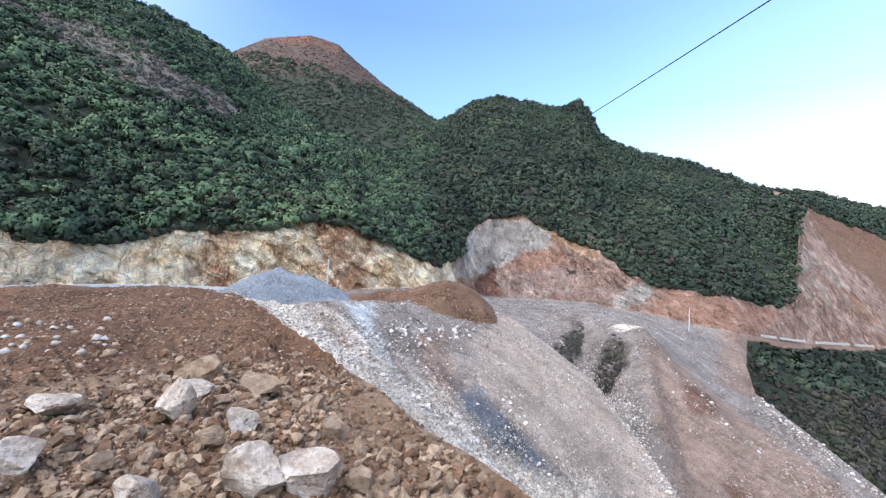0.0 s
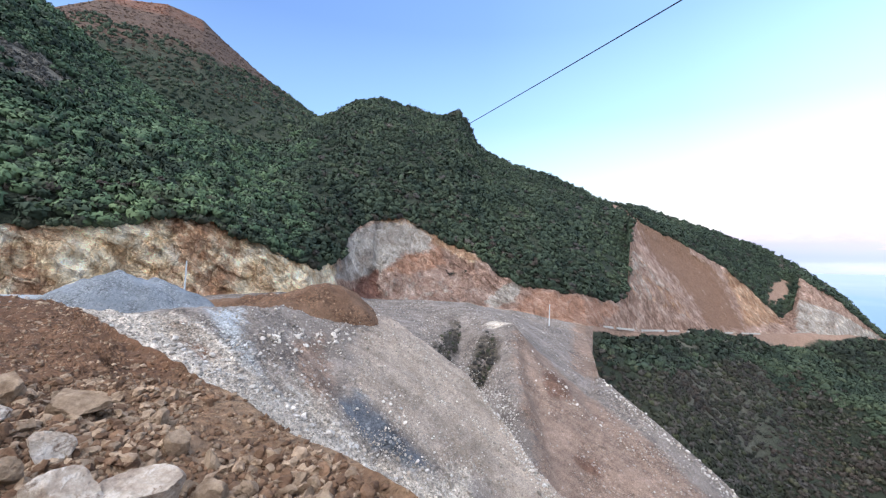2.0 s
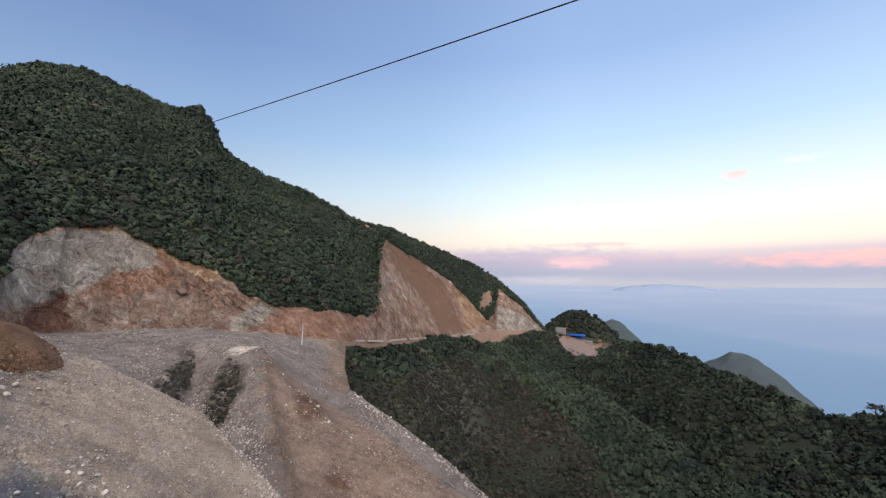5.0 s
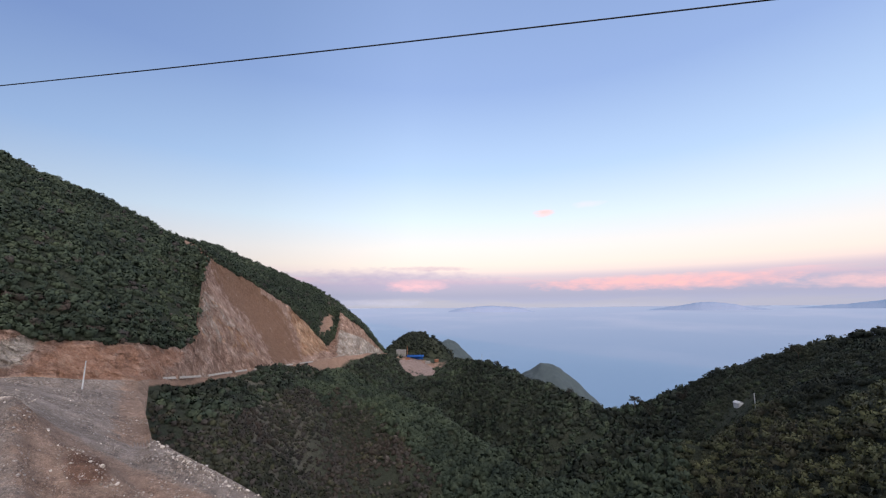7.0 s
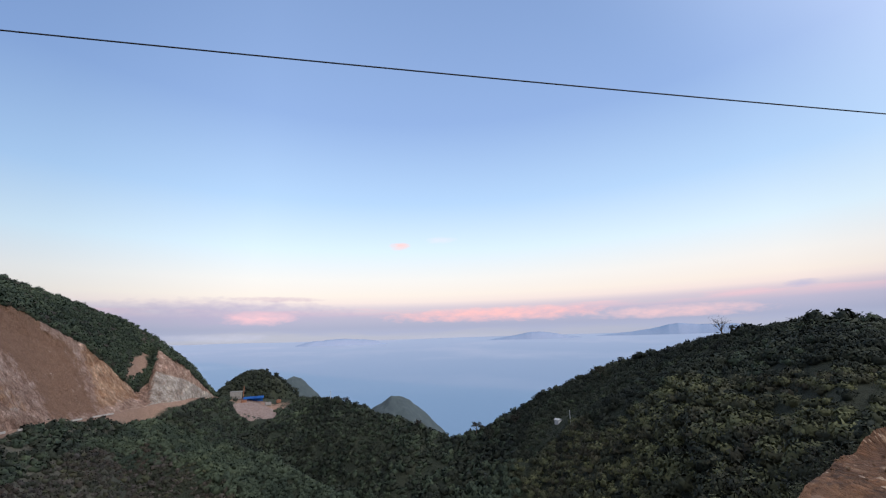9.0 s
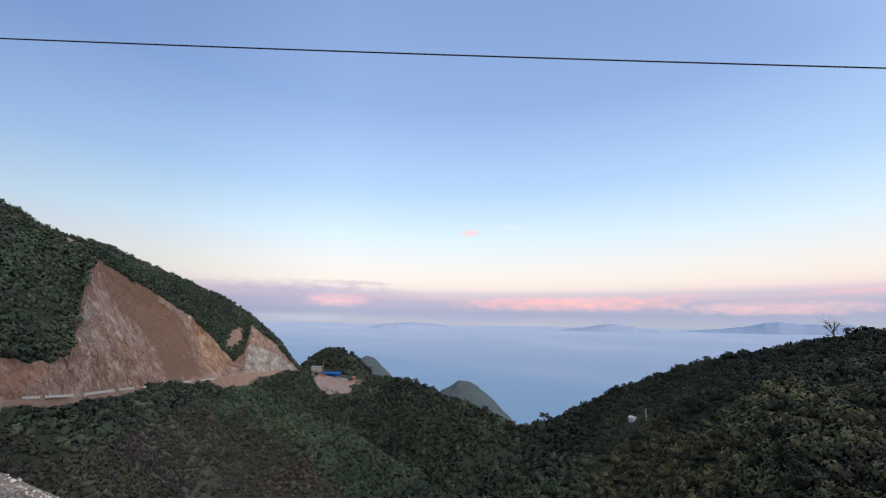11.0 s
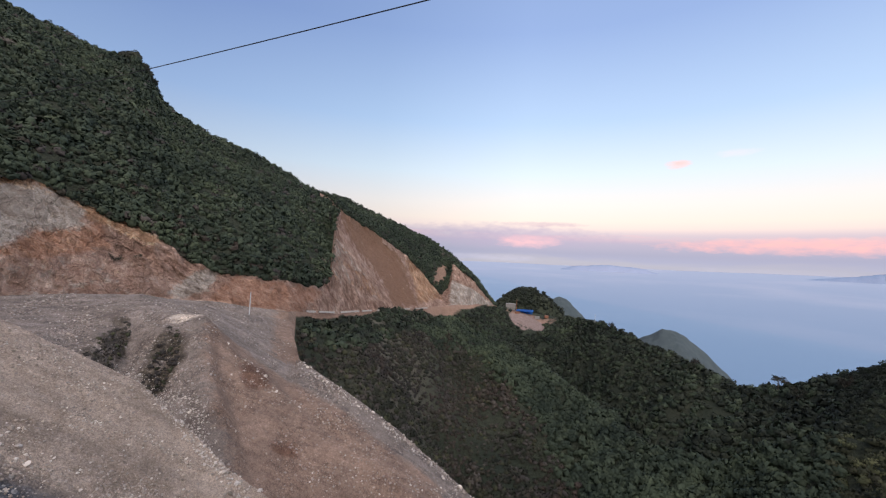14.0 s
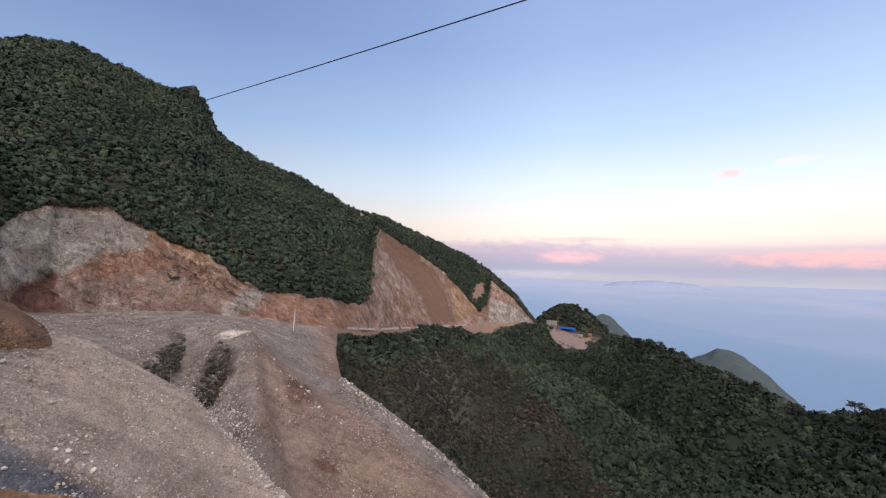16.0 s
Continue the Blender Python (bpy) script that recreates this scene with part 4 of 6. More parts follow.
def roughen():
    """Relief of the ground: lumps on the mound, runnels on spoil, ledges on the cuts, swells on the hills."""
    p = SHEET
    row = np.arange(ROWS)

    def weight(a, b, soft=4):
        return np.clip((row - START[a]) / soft + 0.5, 0, 1)[:, None] * np.clip((START[b] - row) / soft + 0.5, 0, 1)[:, None]

    flat = p * [1, 1, 0]
    mound = weight("centre", "mound_edge", 6)
    rub = np.clip(1.25 - REACH / 9, 0.55, 1) * np.clip(1 - (BEARINGS[None] + 22) / 18, 0.25, 1)
    z = mound * np.clip(REACH / 6, 0.15, 1) * (0.22 * fbm(flat, 0.35, 4) + 0.09 * fbm(flat, 1.8, 5, 0.62) + rub * (0.13 * lumps(p, 3.2) + 0.11 * lumps(p + 5, 7.5) + 0.05 * lumps(p + 9, 15.0)))
    spoil = weight("mound_edge", "bench_edge", 6)
    run, along = runs(p)
    fall = np.stack([run, along, 0 * run], -1)
    z = z + spoil * (0.45 * fbm(flat, 0.12, 4) + 0.40 * ridged(fall, 0.22, 3) + 0.20 * ridged(fall, 0.8, 3) + 0.16 * fbm(flat, 0.9, 3, 0.6))
    hill = weight("cut_top", "saddle", 8)
    z = z + hill * (3.0 * fbm(flat, 0.02, 4) + 2.2 * ridged(flat, 0.016, 3) - 1.2)
    low = weight("valley", "cut_base", 8) * np.clip((BEARINGS - 37) / 3, 0, 1)[None]
    z = z + low * (3.2 * fbm(flat, 0.022, 4) + 3.4 * ridged(flat, 0.016, 3) - 1.6)
    far = weight("saddle", "lowland", 8)
    z = z + far * (6 * fbm(flat, 0.010, 4) + 4 * ridged(flat, 0.008, 3) - 1)
    p[..., 2] += z
    for line, deep, wide in GULLIES:
        d, s = away(p, line)
        d = d + 0.5 * wide * fbm(flat, 0.25, 2)
        p[..., 2] -= spoil * deep * np.exp(-(d / wide) ** 2) * np.clip(4 * s, 0, 1) * np.clip(4 * (1 - s), 0.3, 1)
    for line, high, wide in RIBS:
        d, s = away(p, line)
        d = d + 0.4 * wide * fbm(flat, 0.2, 3)
        p[..., 2] += spoil * high * np.exp(-np.abs(d / wide) ** 1.5) * np.clip(5 * s, 0, 1) * np.clip(5 * (1 - s), 0, 1)
    for line, deep, wide in RAVINES:
        d, s = away(p, line)
        d = d + 0.5 * wide * fbm(flat, 0.03, 3)
        p[..., 2] -= low * deep * np.exp(-(d / wide) ** 2) * np.clip(4 * s, 0, 1) * np.clip(4 * (1 - s), 0.2, 1)
    k = START["cut_top"]
    jag = 1.3 * fbm(p[k] * [1, 1, 0], 0.22, 4, 0.65) * ((BEARINGS > -60) & (BEARINGS < 64))
    fade = np.exp(-((row - k) / np.where(row < k, 22.0, 8.0)) ** 2)[:, None]
    p[..., 2] += fade * jag[None]
    cut = weight("cut_base", "cut_top", 5) * ((BEARINGS > -60) & (BEARINGS < 64))[None]
    q = p @ np.array([[1, 0.2, 0], [-0.2, 1, 0.5], [0.1, -0.4, 1.0]])
    push = cut * (2.0 * ridged(q * [1, 1, 0.5], 0.09, 4) + 1.6 * fbm(q * [1, 1, 0.7], 0.30, 5, 0.65))
    side = p[..., 0] * 0.80 - p[..., 1] * 0.25
    bed = (p[..., 2] * 0.75 + side * 0.62) / 2.6 + 1.3 * fbm(p, 0.10, 3)
    saw = bed - np.floor(bed)
    joint = (side * 0.7 - p[..., 2] * 0.5) / 3.7 + 1.2 * fbm(p + 40, 0.10, 3)
    saw2 = joint - np.floor(joint)
    push = push + cut * (1.1 * np.minimum(saw, 4 * (1 - saw)) + 0.8 * np.minimum(saw2, 5 * (1 - saw2))) * (0.6 + 0.6 * fbm(p, 0.05, 2))
    v = np.clip((row - START["cut_base"]) / (START["cut_top"] - START["cut_base"]), 0, 1)[:, None] * np.ones_like(p[..., 0])
    az = bearing(p)
    calm = (np.where((az > 2) & (az < 36), 0.8, 1))
    broad = cut * (2.6 * ridged(q * [1, 1, 0.6], 0.07, 2) + 1.8 * fbm(q, 0.16, 2, 0.5))
    push = np.where(az > 41, 0.45 * push + broad, push * calm)
    scour = inside(face(p), FACES["chute"], 1.6) * np.clip((0.97 - v) * 5, 0, 1) * np.clip(v * 6, 0, 1)
    push = push * (1 - 0.6 * scour) + cut * (7.5 * scour - 3.0 * inside(face(p), FACES["buttress"], 1.4) + 2.5 * inside(face(p), FACES["recess"], 0.8) + 1.4 * np.where((v > 0.40 + 0.012 * (az - 8)) & (az > 7) & (az < 21), 1, 0))
    u = p[..., :2] / np.maximum(np.linalg.norm(p[..., :2], axis=-1, keepdims=True), 0.1)
    p[..., :2] += u * push[..., None]
    p[..., 2] += cut * 0.7 * fbm(p, 0.3, 3)


roughen()


def mesh_object(name, verts, faces, mats, parent=None, smooth=True, index=None):
    me = bpy.data.meshes.new(name)
    verts, faces = np.ascontiguousarray(verts, np.float32), np.ascontiguousarray(faces, np.int32)
    n, w = faces.shape
    me.vertices.add(len(verts))
    me.vertices.foreach_set("co", verts.ravel())
    me.loops.add(n * w)
    me.loops.foreach_set("vertex_index", faces.ravel())
    me.polygons.add(n)
    me.polygons.foreach_set("loop_start", np.arange(0, n * w, w, dtype=np.int32))
    me.polygons.foreach_set("use_smooth", np.full(n, smooth))
    if index is not None:
        me.polygons.foreach_set("material_index", index.astype(np.int32))
    for m in mats if isinstance(mats, (list, tuple)) else [mats]:
        me.materials.append(m)
    me.update(calc_edges=True)
    ob = new(name, me)
    ob.parent = parent
    return ob


def grid_faces(h, w):
    i = np.arange(h - 1)[:, None] * w + np.arange(w - 1)[None]
    return np.stack([i, i + 1, i + w + 1, i + w], -1).reshape(-1, 4)


def band(name, a, b, mat, zones=None, cols=None, smooth=True):
    """The part of the ground between two rings, as one object."""
    c0, c1 = cols or (0, SHEET.shape[1])
    p = SHEET[START[a]:START[b] + 1, c0:c1]
    ob = mesh_object(name, p.reshape(-1, 3), grid_faces(*p.shape[:2])[:, ::-1], mat, smooth=smooth)
    for key, value in (zones(p) if zones else {}).items():
        at = ob.data.attributes.new(key, "FLOAT", "POINT")
        at.data.foreach_set("value", np.ascontiguousarray(value, np.float32).ravel())
    return ob


def col_of(az):
    return int(np.argmin(np.abs(BEARINGS - az)))


def polar(az, r):
    return r * math.sin(radians(az)), r * math.cos(radians(az))


def mound_zones(p):
    r = np.linalg.norm(p[..., :2], axis=-1)
    return {"pale": np.clip(1.15 - r / 9.0, 0, 0.55) * np.clip((75 - np.abs(bearing(p) + 30)) / 30, 0, 1)}


# patches of the spoil, in plan
PATCHES = {
    "pale": [(-23, 44), (-14.8, 46), (-8.2, 43.0), (-4.3, 41.3), (0.4, 40.5), (4.8, 39.2), (10.2, 38.7), (15.4, 39.8), (16, 30), (-3, 25), (-16, 32)],
    "soil_strip": [(-14.9, 45.3), (-12.1, 44.3), (-8.2, 41.4), (-9.6, 40.8)],
    "blue": [(-11.4, 46.5), (-7.9, 48.5), (-6.4, 44.0), (-4.0, 41.4), (-0.4, 40.4), (-2.1, 39.3), (-5.3, 40.4), (-8.0, 42.2)],
    "brown_face": [(-2.7, 45.8), (0.8, 50.5), (1.5, 45.4), (2.4, 42.4), (1.0, 39.7), (-0.8, 41.0)],
    "slate": [(2.3, 42.6), (4.4, 43.6), (7.2, 41.6), (11.8, 39.3), (9.2, 38.6), (5.8, 39.6), (3.4, 41.0)],
    "tan_face": [(3.6, 49.9), (9.5, 57.5), (16, 56), (21.5, 52), (28, 44), (30, 36), (22, 30), (17.1, 39.7), (11.6, 39.8), (7.4, 42.0), (4.6, 43.7)],
    "sub_spur": [(39.0, 78), (44, 75), (49, 68.2), (52, 52), (56, 36), (48, 22), (28, 34), (30.6, 56.9), (33.6, 66.0)],
    "earth": [(39.5, 66.5), (45.8, 68.6), (42.8, 62.1), (38.3, 61.5)],
    "earth_low": [(36.9, 52.8), (39.9, 51.5), (39.5, 49.6), (37.0, 50.9)],
    "tip": [(33, 80), (44.2, 85.5), (44.0, 82.2), (38, 76), (34.5, 77)],
    "shrub_bank": [(28, 85), (30.3, 83.5), (27, 76.8), (22.5, 69), (19, 66), (18.5, 69), (24, 79)],
    "shrub_bank_low": [(33.2, 78), (34.6, 75.2), (31.5, 69), (27.5, 65.5), (24.5, 63.5), (24, 66.5), (27.2, 71)],
}


def spoil_zones(p):
    z = {k: inside(p, v, 3.0 if k in ("sub_spur", "tan_face", "pale") else 1.8) for k, v in PATCHES.items()}
    run, along = runs(p)
    return {"tan": z["tan_face"], "brown": np.maximum(np.maximum(0.95 * z["sub_spur"], 0.9 * z["brown_face"]), np.clip((bearing(p) - 32.5) / 4, 0, 1) * (np.linalg.norm(p[..., :2], axis=-1) > 92)), "pale": np.maximum(z["pale"], 0.75 * z["tip"]), "blue": 0.8 * z["blue"],
            "soil": np.maximum.reduce([0.9 * z["soil_strip"], z["earth"], z["earth_low"]]),
            "slate": z["slate"], "grass": np.maximum(z["shrub_bank"], z["shrub_bank_low"]) * (1.0 + 1.6 * fbm(p, 0.35, 3)), "run": run, "along": along}


bench_zones = spoil_zones


def cut_zones(p):
    az = bearing(p)
    one = np.ones_like(az)
    v = np.linspace(0, 1, p.shape[0])[:, None] * one
    right = np.clip((az - 1) / 2, 0, 1)
    east = np.clip((az - 56.8) / 1, 0, 1)
    q = face(p) + 0.35 * np.stack([fbm(p, 0.15, 3), fbm(p + 60, 0.15, 3)], -1)
    f = {k: inside(q, o, 0.8 if k in ("chute", "grey") else 0.55) for k, o in FACES.items()}
    west = np.clip((-1 - az) / 2, 0, 1)
    return {"rocky": np.clip(np.where(az < 2, 1.0, 0.95) - 0.85 * f["chute"] - 0.25 * f["slab"] - 0.5 * f["red"], 0.08, 1),
            "rose": 0.95 * right * (1 - 0.5 * f["cap"]),
            "ochre": np.maximum.reduce([0.62 * np.exp(-((az + 28.5) / 3.5) ** 2), 0.6 * west * np.exp(-((az + 14) / 8.0) ** 2), 0.75 * f["cap"], 0.85 * f["ribs"], 0.42 * f["buttress"], 0.45 * f["red"]]),
            "grey": np.maximum.reduce([0.95 * f["grey"], 0.9 * f["pale"], 0.75 * east * (v < 0.6), 0.32 * f["slab"], 0.25 * np.clip((-36 - az) / 3, 0, 1), 0.45 * f["buttress"] * (fbm(p, 0.08, 2) > -0.1)]),
            "rust": np.maximum.reduce([0.85 * f["rust"], 0.75 * f["red"], 0.35 * f["chute"]]), "mud": 0.85 * f["chute"],
            "strata": np.clip(np.maximum.reduce([west * np.clip((az + 36) / 4, 0.25, 1), 0.7 * right, 0.8 * f["ribs"]]) - 0.55 * f["slab"] - 0.5 * f["grey"] - 0.6 * f["chute"] - 0.3 * f["red"], 0.1, 1),
            "dark": 0.95 * f["recess"]}


DRY_STRIP = [(-130, 118), (-118.5, 126.0), (-107, 123.5), (-97.0, 122.5), (-88, 125), (-80.0, 136)]


def dry_strip(p):
    d, _ = away(p, DRY_STRIP)
    return np.clip(1.6 - d / 10 + 0.8 * fbm(p, 0.08, 3), 0, 1)


def bare_patch(p):
    """A small slip of bare reddish earth in the bushes between the two scars."""
    return np.clip(1.5 - np.hypot((bearing(p) - 56.1) / 0.85, (p[..., 2] + 7.5) / 7.5) + 0.5 * fbm(p, 0.15, 2), 0, 1)


def tongue(p):
    """A thin slip of earth running up from the head of the big scar to the skyline."""
    q = face(p)
    d = np.abs(q[..., 1] - np.interp(q[..., 0], [38.8, 40.4, 41.8], [8.5, 7.7, 6.6]))
    return np.clip(1.25 - d / 0.42 + 0.4 * fbm(p, 0.2, 2), 0, 1) * (q[..., 0] > 38.8) * (q[..., 0] < 42.2)


def road_reach(p):
    """How far in front of the foot of the cut, along the bearing."""
    return np.interp(bearing(p), *np.array(RINGS["cut_base"])[:, :2].T) - np.linalg.norm(p[..., :2], axis=-1)


def hill_zones(p):
    az = bearing(p)
    return {"dry": dry_strip(p), "red": 0 * az, "dirt": np.maximum(bare_patch(p), tongue(p))}


def far_zones(p):
    az, z = bearing(p), p[..., 2]
    return {"dry": 0 * az, "dirt": 0 * az, "red": np.clip((z - 150 + 30 * fbm(p, 0.015, 3)) / 60, 0, 1) * (az > -60)}


def low_zones(p):
    az = bearing(p)
    r = np.linalg.norm(p[..., :2], axis=-1)
    return {"dry": np.maximum(0.5 * np.clip(1.3 - np.abs(az - 50) / 9, 0, 1), 0.25 * np.clip(1.5 - np.hypot((az - 107.5) / 4, (r - 168) / 20), 0, 1)), "red": 0 * az,
            "dirt": np.maximum(np.clip(1.2 - road_reach(p) / (3 + 14 * np.clip(1 - np.abs(az - 57) / 5, 0, 1)), 0, 1) * (az < 64.5), np.clip(1.4 - np.hypot((az - 68.0) / 4.0, (r - 402) / 14), 0, 1))}


SPLIT = col_of(37.0)
END = SHEET.shape[1]
tagged(band("mound_ground", "centre", "mound_edge", mat_mound, mound_zones), "trodden brown earth mound littered with stones", "ground", kind="structure")
tagged(band("spoil_slope", "mound_edge", "terrace_edge", mat_spoil, spoil_zones), "tipped grey and tan rock spoil slope", "ground", kind="structure")
tagged(band("spoil_spur", "terrace_edge", "bench_edge", mat_spoil, bench_zones), "grey gravel spoil spur with brown patches", "ground", kind="structure")
tagged(band("bench_ground", "bench_edge", "cut_base", mat_spoil, bench_zones, (0, SPLIT + 1)), "levelled grey gravel bench below the road cut", "ground", kind="structure")
tagged(band("valley_ground", "bench_edge", "cut_base", mat_floor, low_zones, (SPLIT, END)), "dark scrub-covered valley slope", "ground", kind="structure")
EASTCUT = col_of(64.5)
tagged(band("rock_cut", "cut_base", "cut_top", mat_cut, cut_zones, (0, EASTCUT + 1), False), "raw road cut in cream, rose and ochre rock", "rock face", kind="structure")
tagged(band("crest_ground", "cut_base", "cut_top", mat_floor, low_zones, (EASTCUT, END)), "dark crest of the scrub-covered slope", "ground", kind="structure")
tagged(band("hill_ground", "cut_top", "ridge", mat_floor, hill_zones), "steep green hillside above the road cut", "hill", kind="structure")
tagged(band("ground", "ridge", "lowland", mat_floor, far_zones), "reddish grassy peak and ground falling to the lowland", "ground", kind="structure")


def mist_sheet():
    n = 96
    a = np.linspace(0, 2 * np.pi, n, endpoint=False)
    rr = np.array([0, 300, 600, 1000, 1600, 2400, 3300, 4200, 4900.0])
    v = np.stack([np.outer(rr, np.sin(a)), np.outer(rr, np.cos(a)), np.full((len(rr), n), -135.0)], -1)
    v = np.concatenate([v, v[:, :1]], 1)
    v[..., 2] += (190 * np.clip((rr[:, None] - 1500) / 3400, 0, 1) ** 1.2)
    v[..., 2] += 6 * fbm(v, 0.002, 3) * (v[..., 0] ** 2 + v[..., 1] ** 2 > 1e5)
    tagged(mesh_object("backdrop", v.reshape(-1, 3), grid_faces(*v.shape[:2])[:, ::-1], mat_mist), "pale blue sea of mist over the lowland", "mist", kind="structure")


mist_sheet()


def scatter(a, b, count, gen, keep=None, az=(-54, 138)):
    """Random points on the ground between two rings, evenly by area."""
    c0, c1 = col_of(az[0]), col_of(az[1])
    p = SHEET[START[a]:START[b] + 1, c0:c1 + 1]
    e1, e2 = p[1:, :-1] - p[:-1, :-1], p[:-1, 1:] - p[:-1, :-1]
    area = np.linalg.norm(np.cross(e1, e2), axis=-1).ravel()
    k = gen.choice(len(area), count, p=area / area.sum())
    i, j = k // (p.shape[1] - 1), k % (p.shape[1] - 1)
    s, t = gen.random((2, count, 1))
    q = (p[i, j] * (1 - s) + p[i + 1, j] * s) * (1 - t) + (p[i, j + 1] * (1 - s) + p[i + 1, j + 1] * s) * t
    return q if keep is None else q[keep(q)]


def ground_z(x, y):
    """Height of the ground in plan."""
    az, r = math.degrees(math.atan2(x, y)), math.hypot(x, y)
    c = float(np.interp(az, BEARINGS, np.arange(len(BEARINGS))))
    j = min(int(c), len(BEARINGS) - 2)
    f = c - j
    p = SHEET[:, j] * (1 - f) + SHEET[:, j + 1] * f
    return float(np.interp(r, np.hypot(p[:, 0], p[:, 1]), p[:, 2]))


# ---- bushes ----
def bush_template(gen, leaves, tall=1.0, size=0.30, dense=0.66):
    """Leaf sprays over a domed crown of radius about 1 with side lobes; also the outward way of the crown at each corner."""
    lobes = [(np.array([0, 0, 0.30 * tall]), 0.80)]
    for k in range(4):
        a = 2 * math.pi * (k + gen.random()) / 4
        lobes.append((np.array([0.5 * math.cos(a), 0.5 * math.sin(a), (0.15 + 0.55 * gen.random()) * tall]), 0.36 + 0.22 * gen.random()))
    out, ways = [], []
    for _ in range(leaves):
        c, r = lobes[0] if gen.random() < 0.4 else lobes[1 + int(gen.integers(4))]
        d = gen.normal(size=3)
        d[2] = abs(d[2]) * 0.95 - 0.12
        d /= np.linalg.norm(d)
        at = c + d * r * (0.80 + 0.38 * gen.random()) * [1, 1, tall]
        nrm = d + 0.30 * gen.normal(size=3)
        nrm /= np.linalg.norm(nrm)
        u = np.cross(nrm, gen.normal(size=3))
        u /= np.linalg.norm(u)
        w = np.cross(nrm, u)
        s = size * (0.6 + 0.8 * gen.random())
        tri = [at - u * s, at + u * s * 0.9 - w * s * 0.75, at + u * s * 0.7 + w * s * 0.8]
        out.append(tri)
        for q in tri:
            n = 0.65 * (q - c) / r + 0.40 * q + 0.15 * nrm
            ways.append(n / np.linalg.norm(n))
    # the dense heart of the bush, seen between the sprays
    bm = bmesh.new()
    bmesh.ops.create_icosphere(bm, subdivisions=1, radius=dense)
    for v in bm.verts:
        v.co *= 0.70 + 0.60 * gen.random()
        v.co.z = (v.co.z + 0.26) * tall
    heart = np.array([[q.co[:] for q in f.verts] for f in bm.faces]).reshape(-1, 3)
    bm.free()
    up = heart - [0, 0, 0.26 * tall]
    return np.concatenate([np.array(out).reshape(-1, 3), heart]), np.concatenate([np.array(ways), up / np.linalg.norm(up, axis=-1, keepdims=True)])


def plant(name, at, sizes, mats, label, category, gen, leaves=56, tall=1.0, size=0.30, share=None, dense=0.66):
    """Many bushes as one piece of stuff."""
    temps = [bush_template(gen, leaves, tall, size, dense) for _ in range(9)]
    leaves += 20
    pick = gen.integers(len(temps), size=len(at))
    turn = gen.random(len(at)) * 2 * np.pi
    stretch = 0.75 + 0.5 * gen.random(len(at))
    v = np.empty((len(at), leaves * 3, 3), np.float32)
    ways = np.empty_like(v)
    for k, (tp, tn) in enumerate(temps):
        m = pick == k
        c, s = np.cos(turn[m])[:, None], np.sin(turn[m])[:, None]
        z = sizes[m][:, None]
        v[m, :, 0] = (tp[None, :, 0] * c - tp[None, :, 1] * s) * z + at[m, :1]
        v[m, :, 1] = (tp[None, :, 0] * s + tp[None, :, 1] * c) * z + at[m, 1:2]
        v[m, :, 2] = (tp[None, :, 2] * stretch[m][:, None] - 0.08) * z + at[m, 2:3]
        ways[m, :, 0] = tn[None, :, 0] * c - tn[None, :, 1] * s
        ways[m, :, 1] = tn[None, :, 0] * s + tn[None, :, 1] * c
        ways[m, :, 2] = tn[None, :, 2]
    n = len(at) * leaves
    faces = np.arange(n * 3, dtype=np.int32).reshape(-1, 3)
    kind = np.zeros(len(at), int) if share is None else (gen.random(len(at)) < share).astype(int) if np.isscalar(share) else share
    ob = mesh_object(name, v.reshape(-1, 3), faces, mats, smooth=True, index=np.repeat(kind, leaves))
    rounded = ob.data.attributes.new("custom_normal", "FLOAT_VECTOR", "POINT")
    rounded.data.foreach_set("vector", ways.ravel())
    tone = ob.data.attributes.new("tone", "FLOAT", "POINT")
    tone.data.foreach_set("value", np.repeat(gen.random(len(at)), leaves * 3).astype(np.float32))
    return tagged(ob, label, category, kind="stuff")


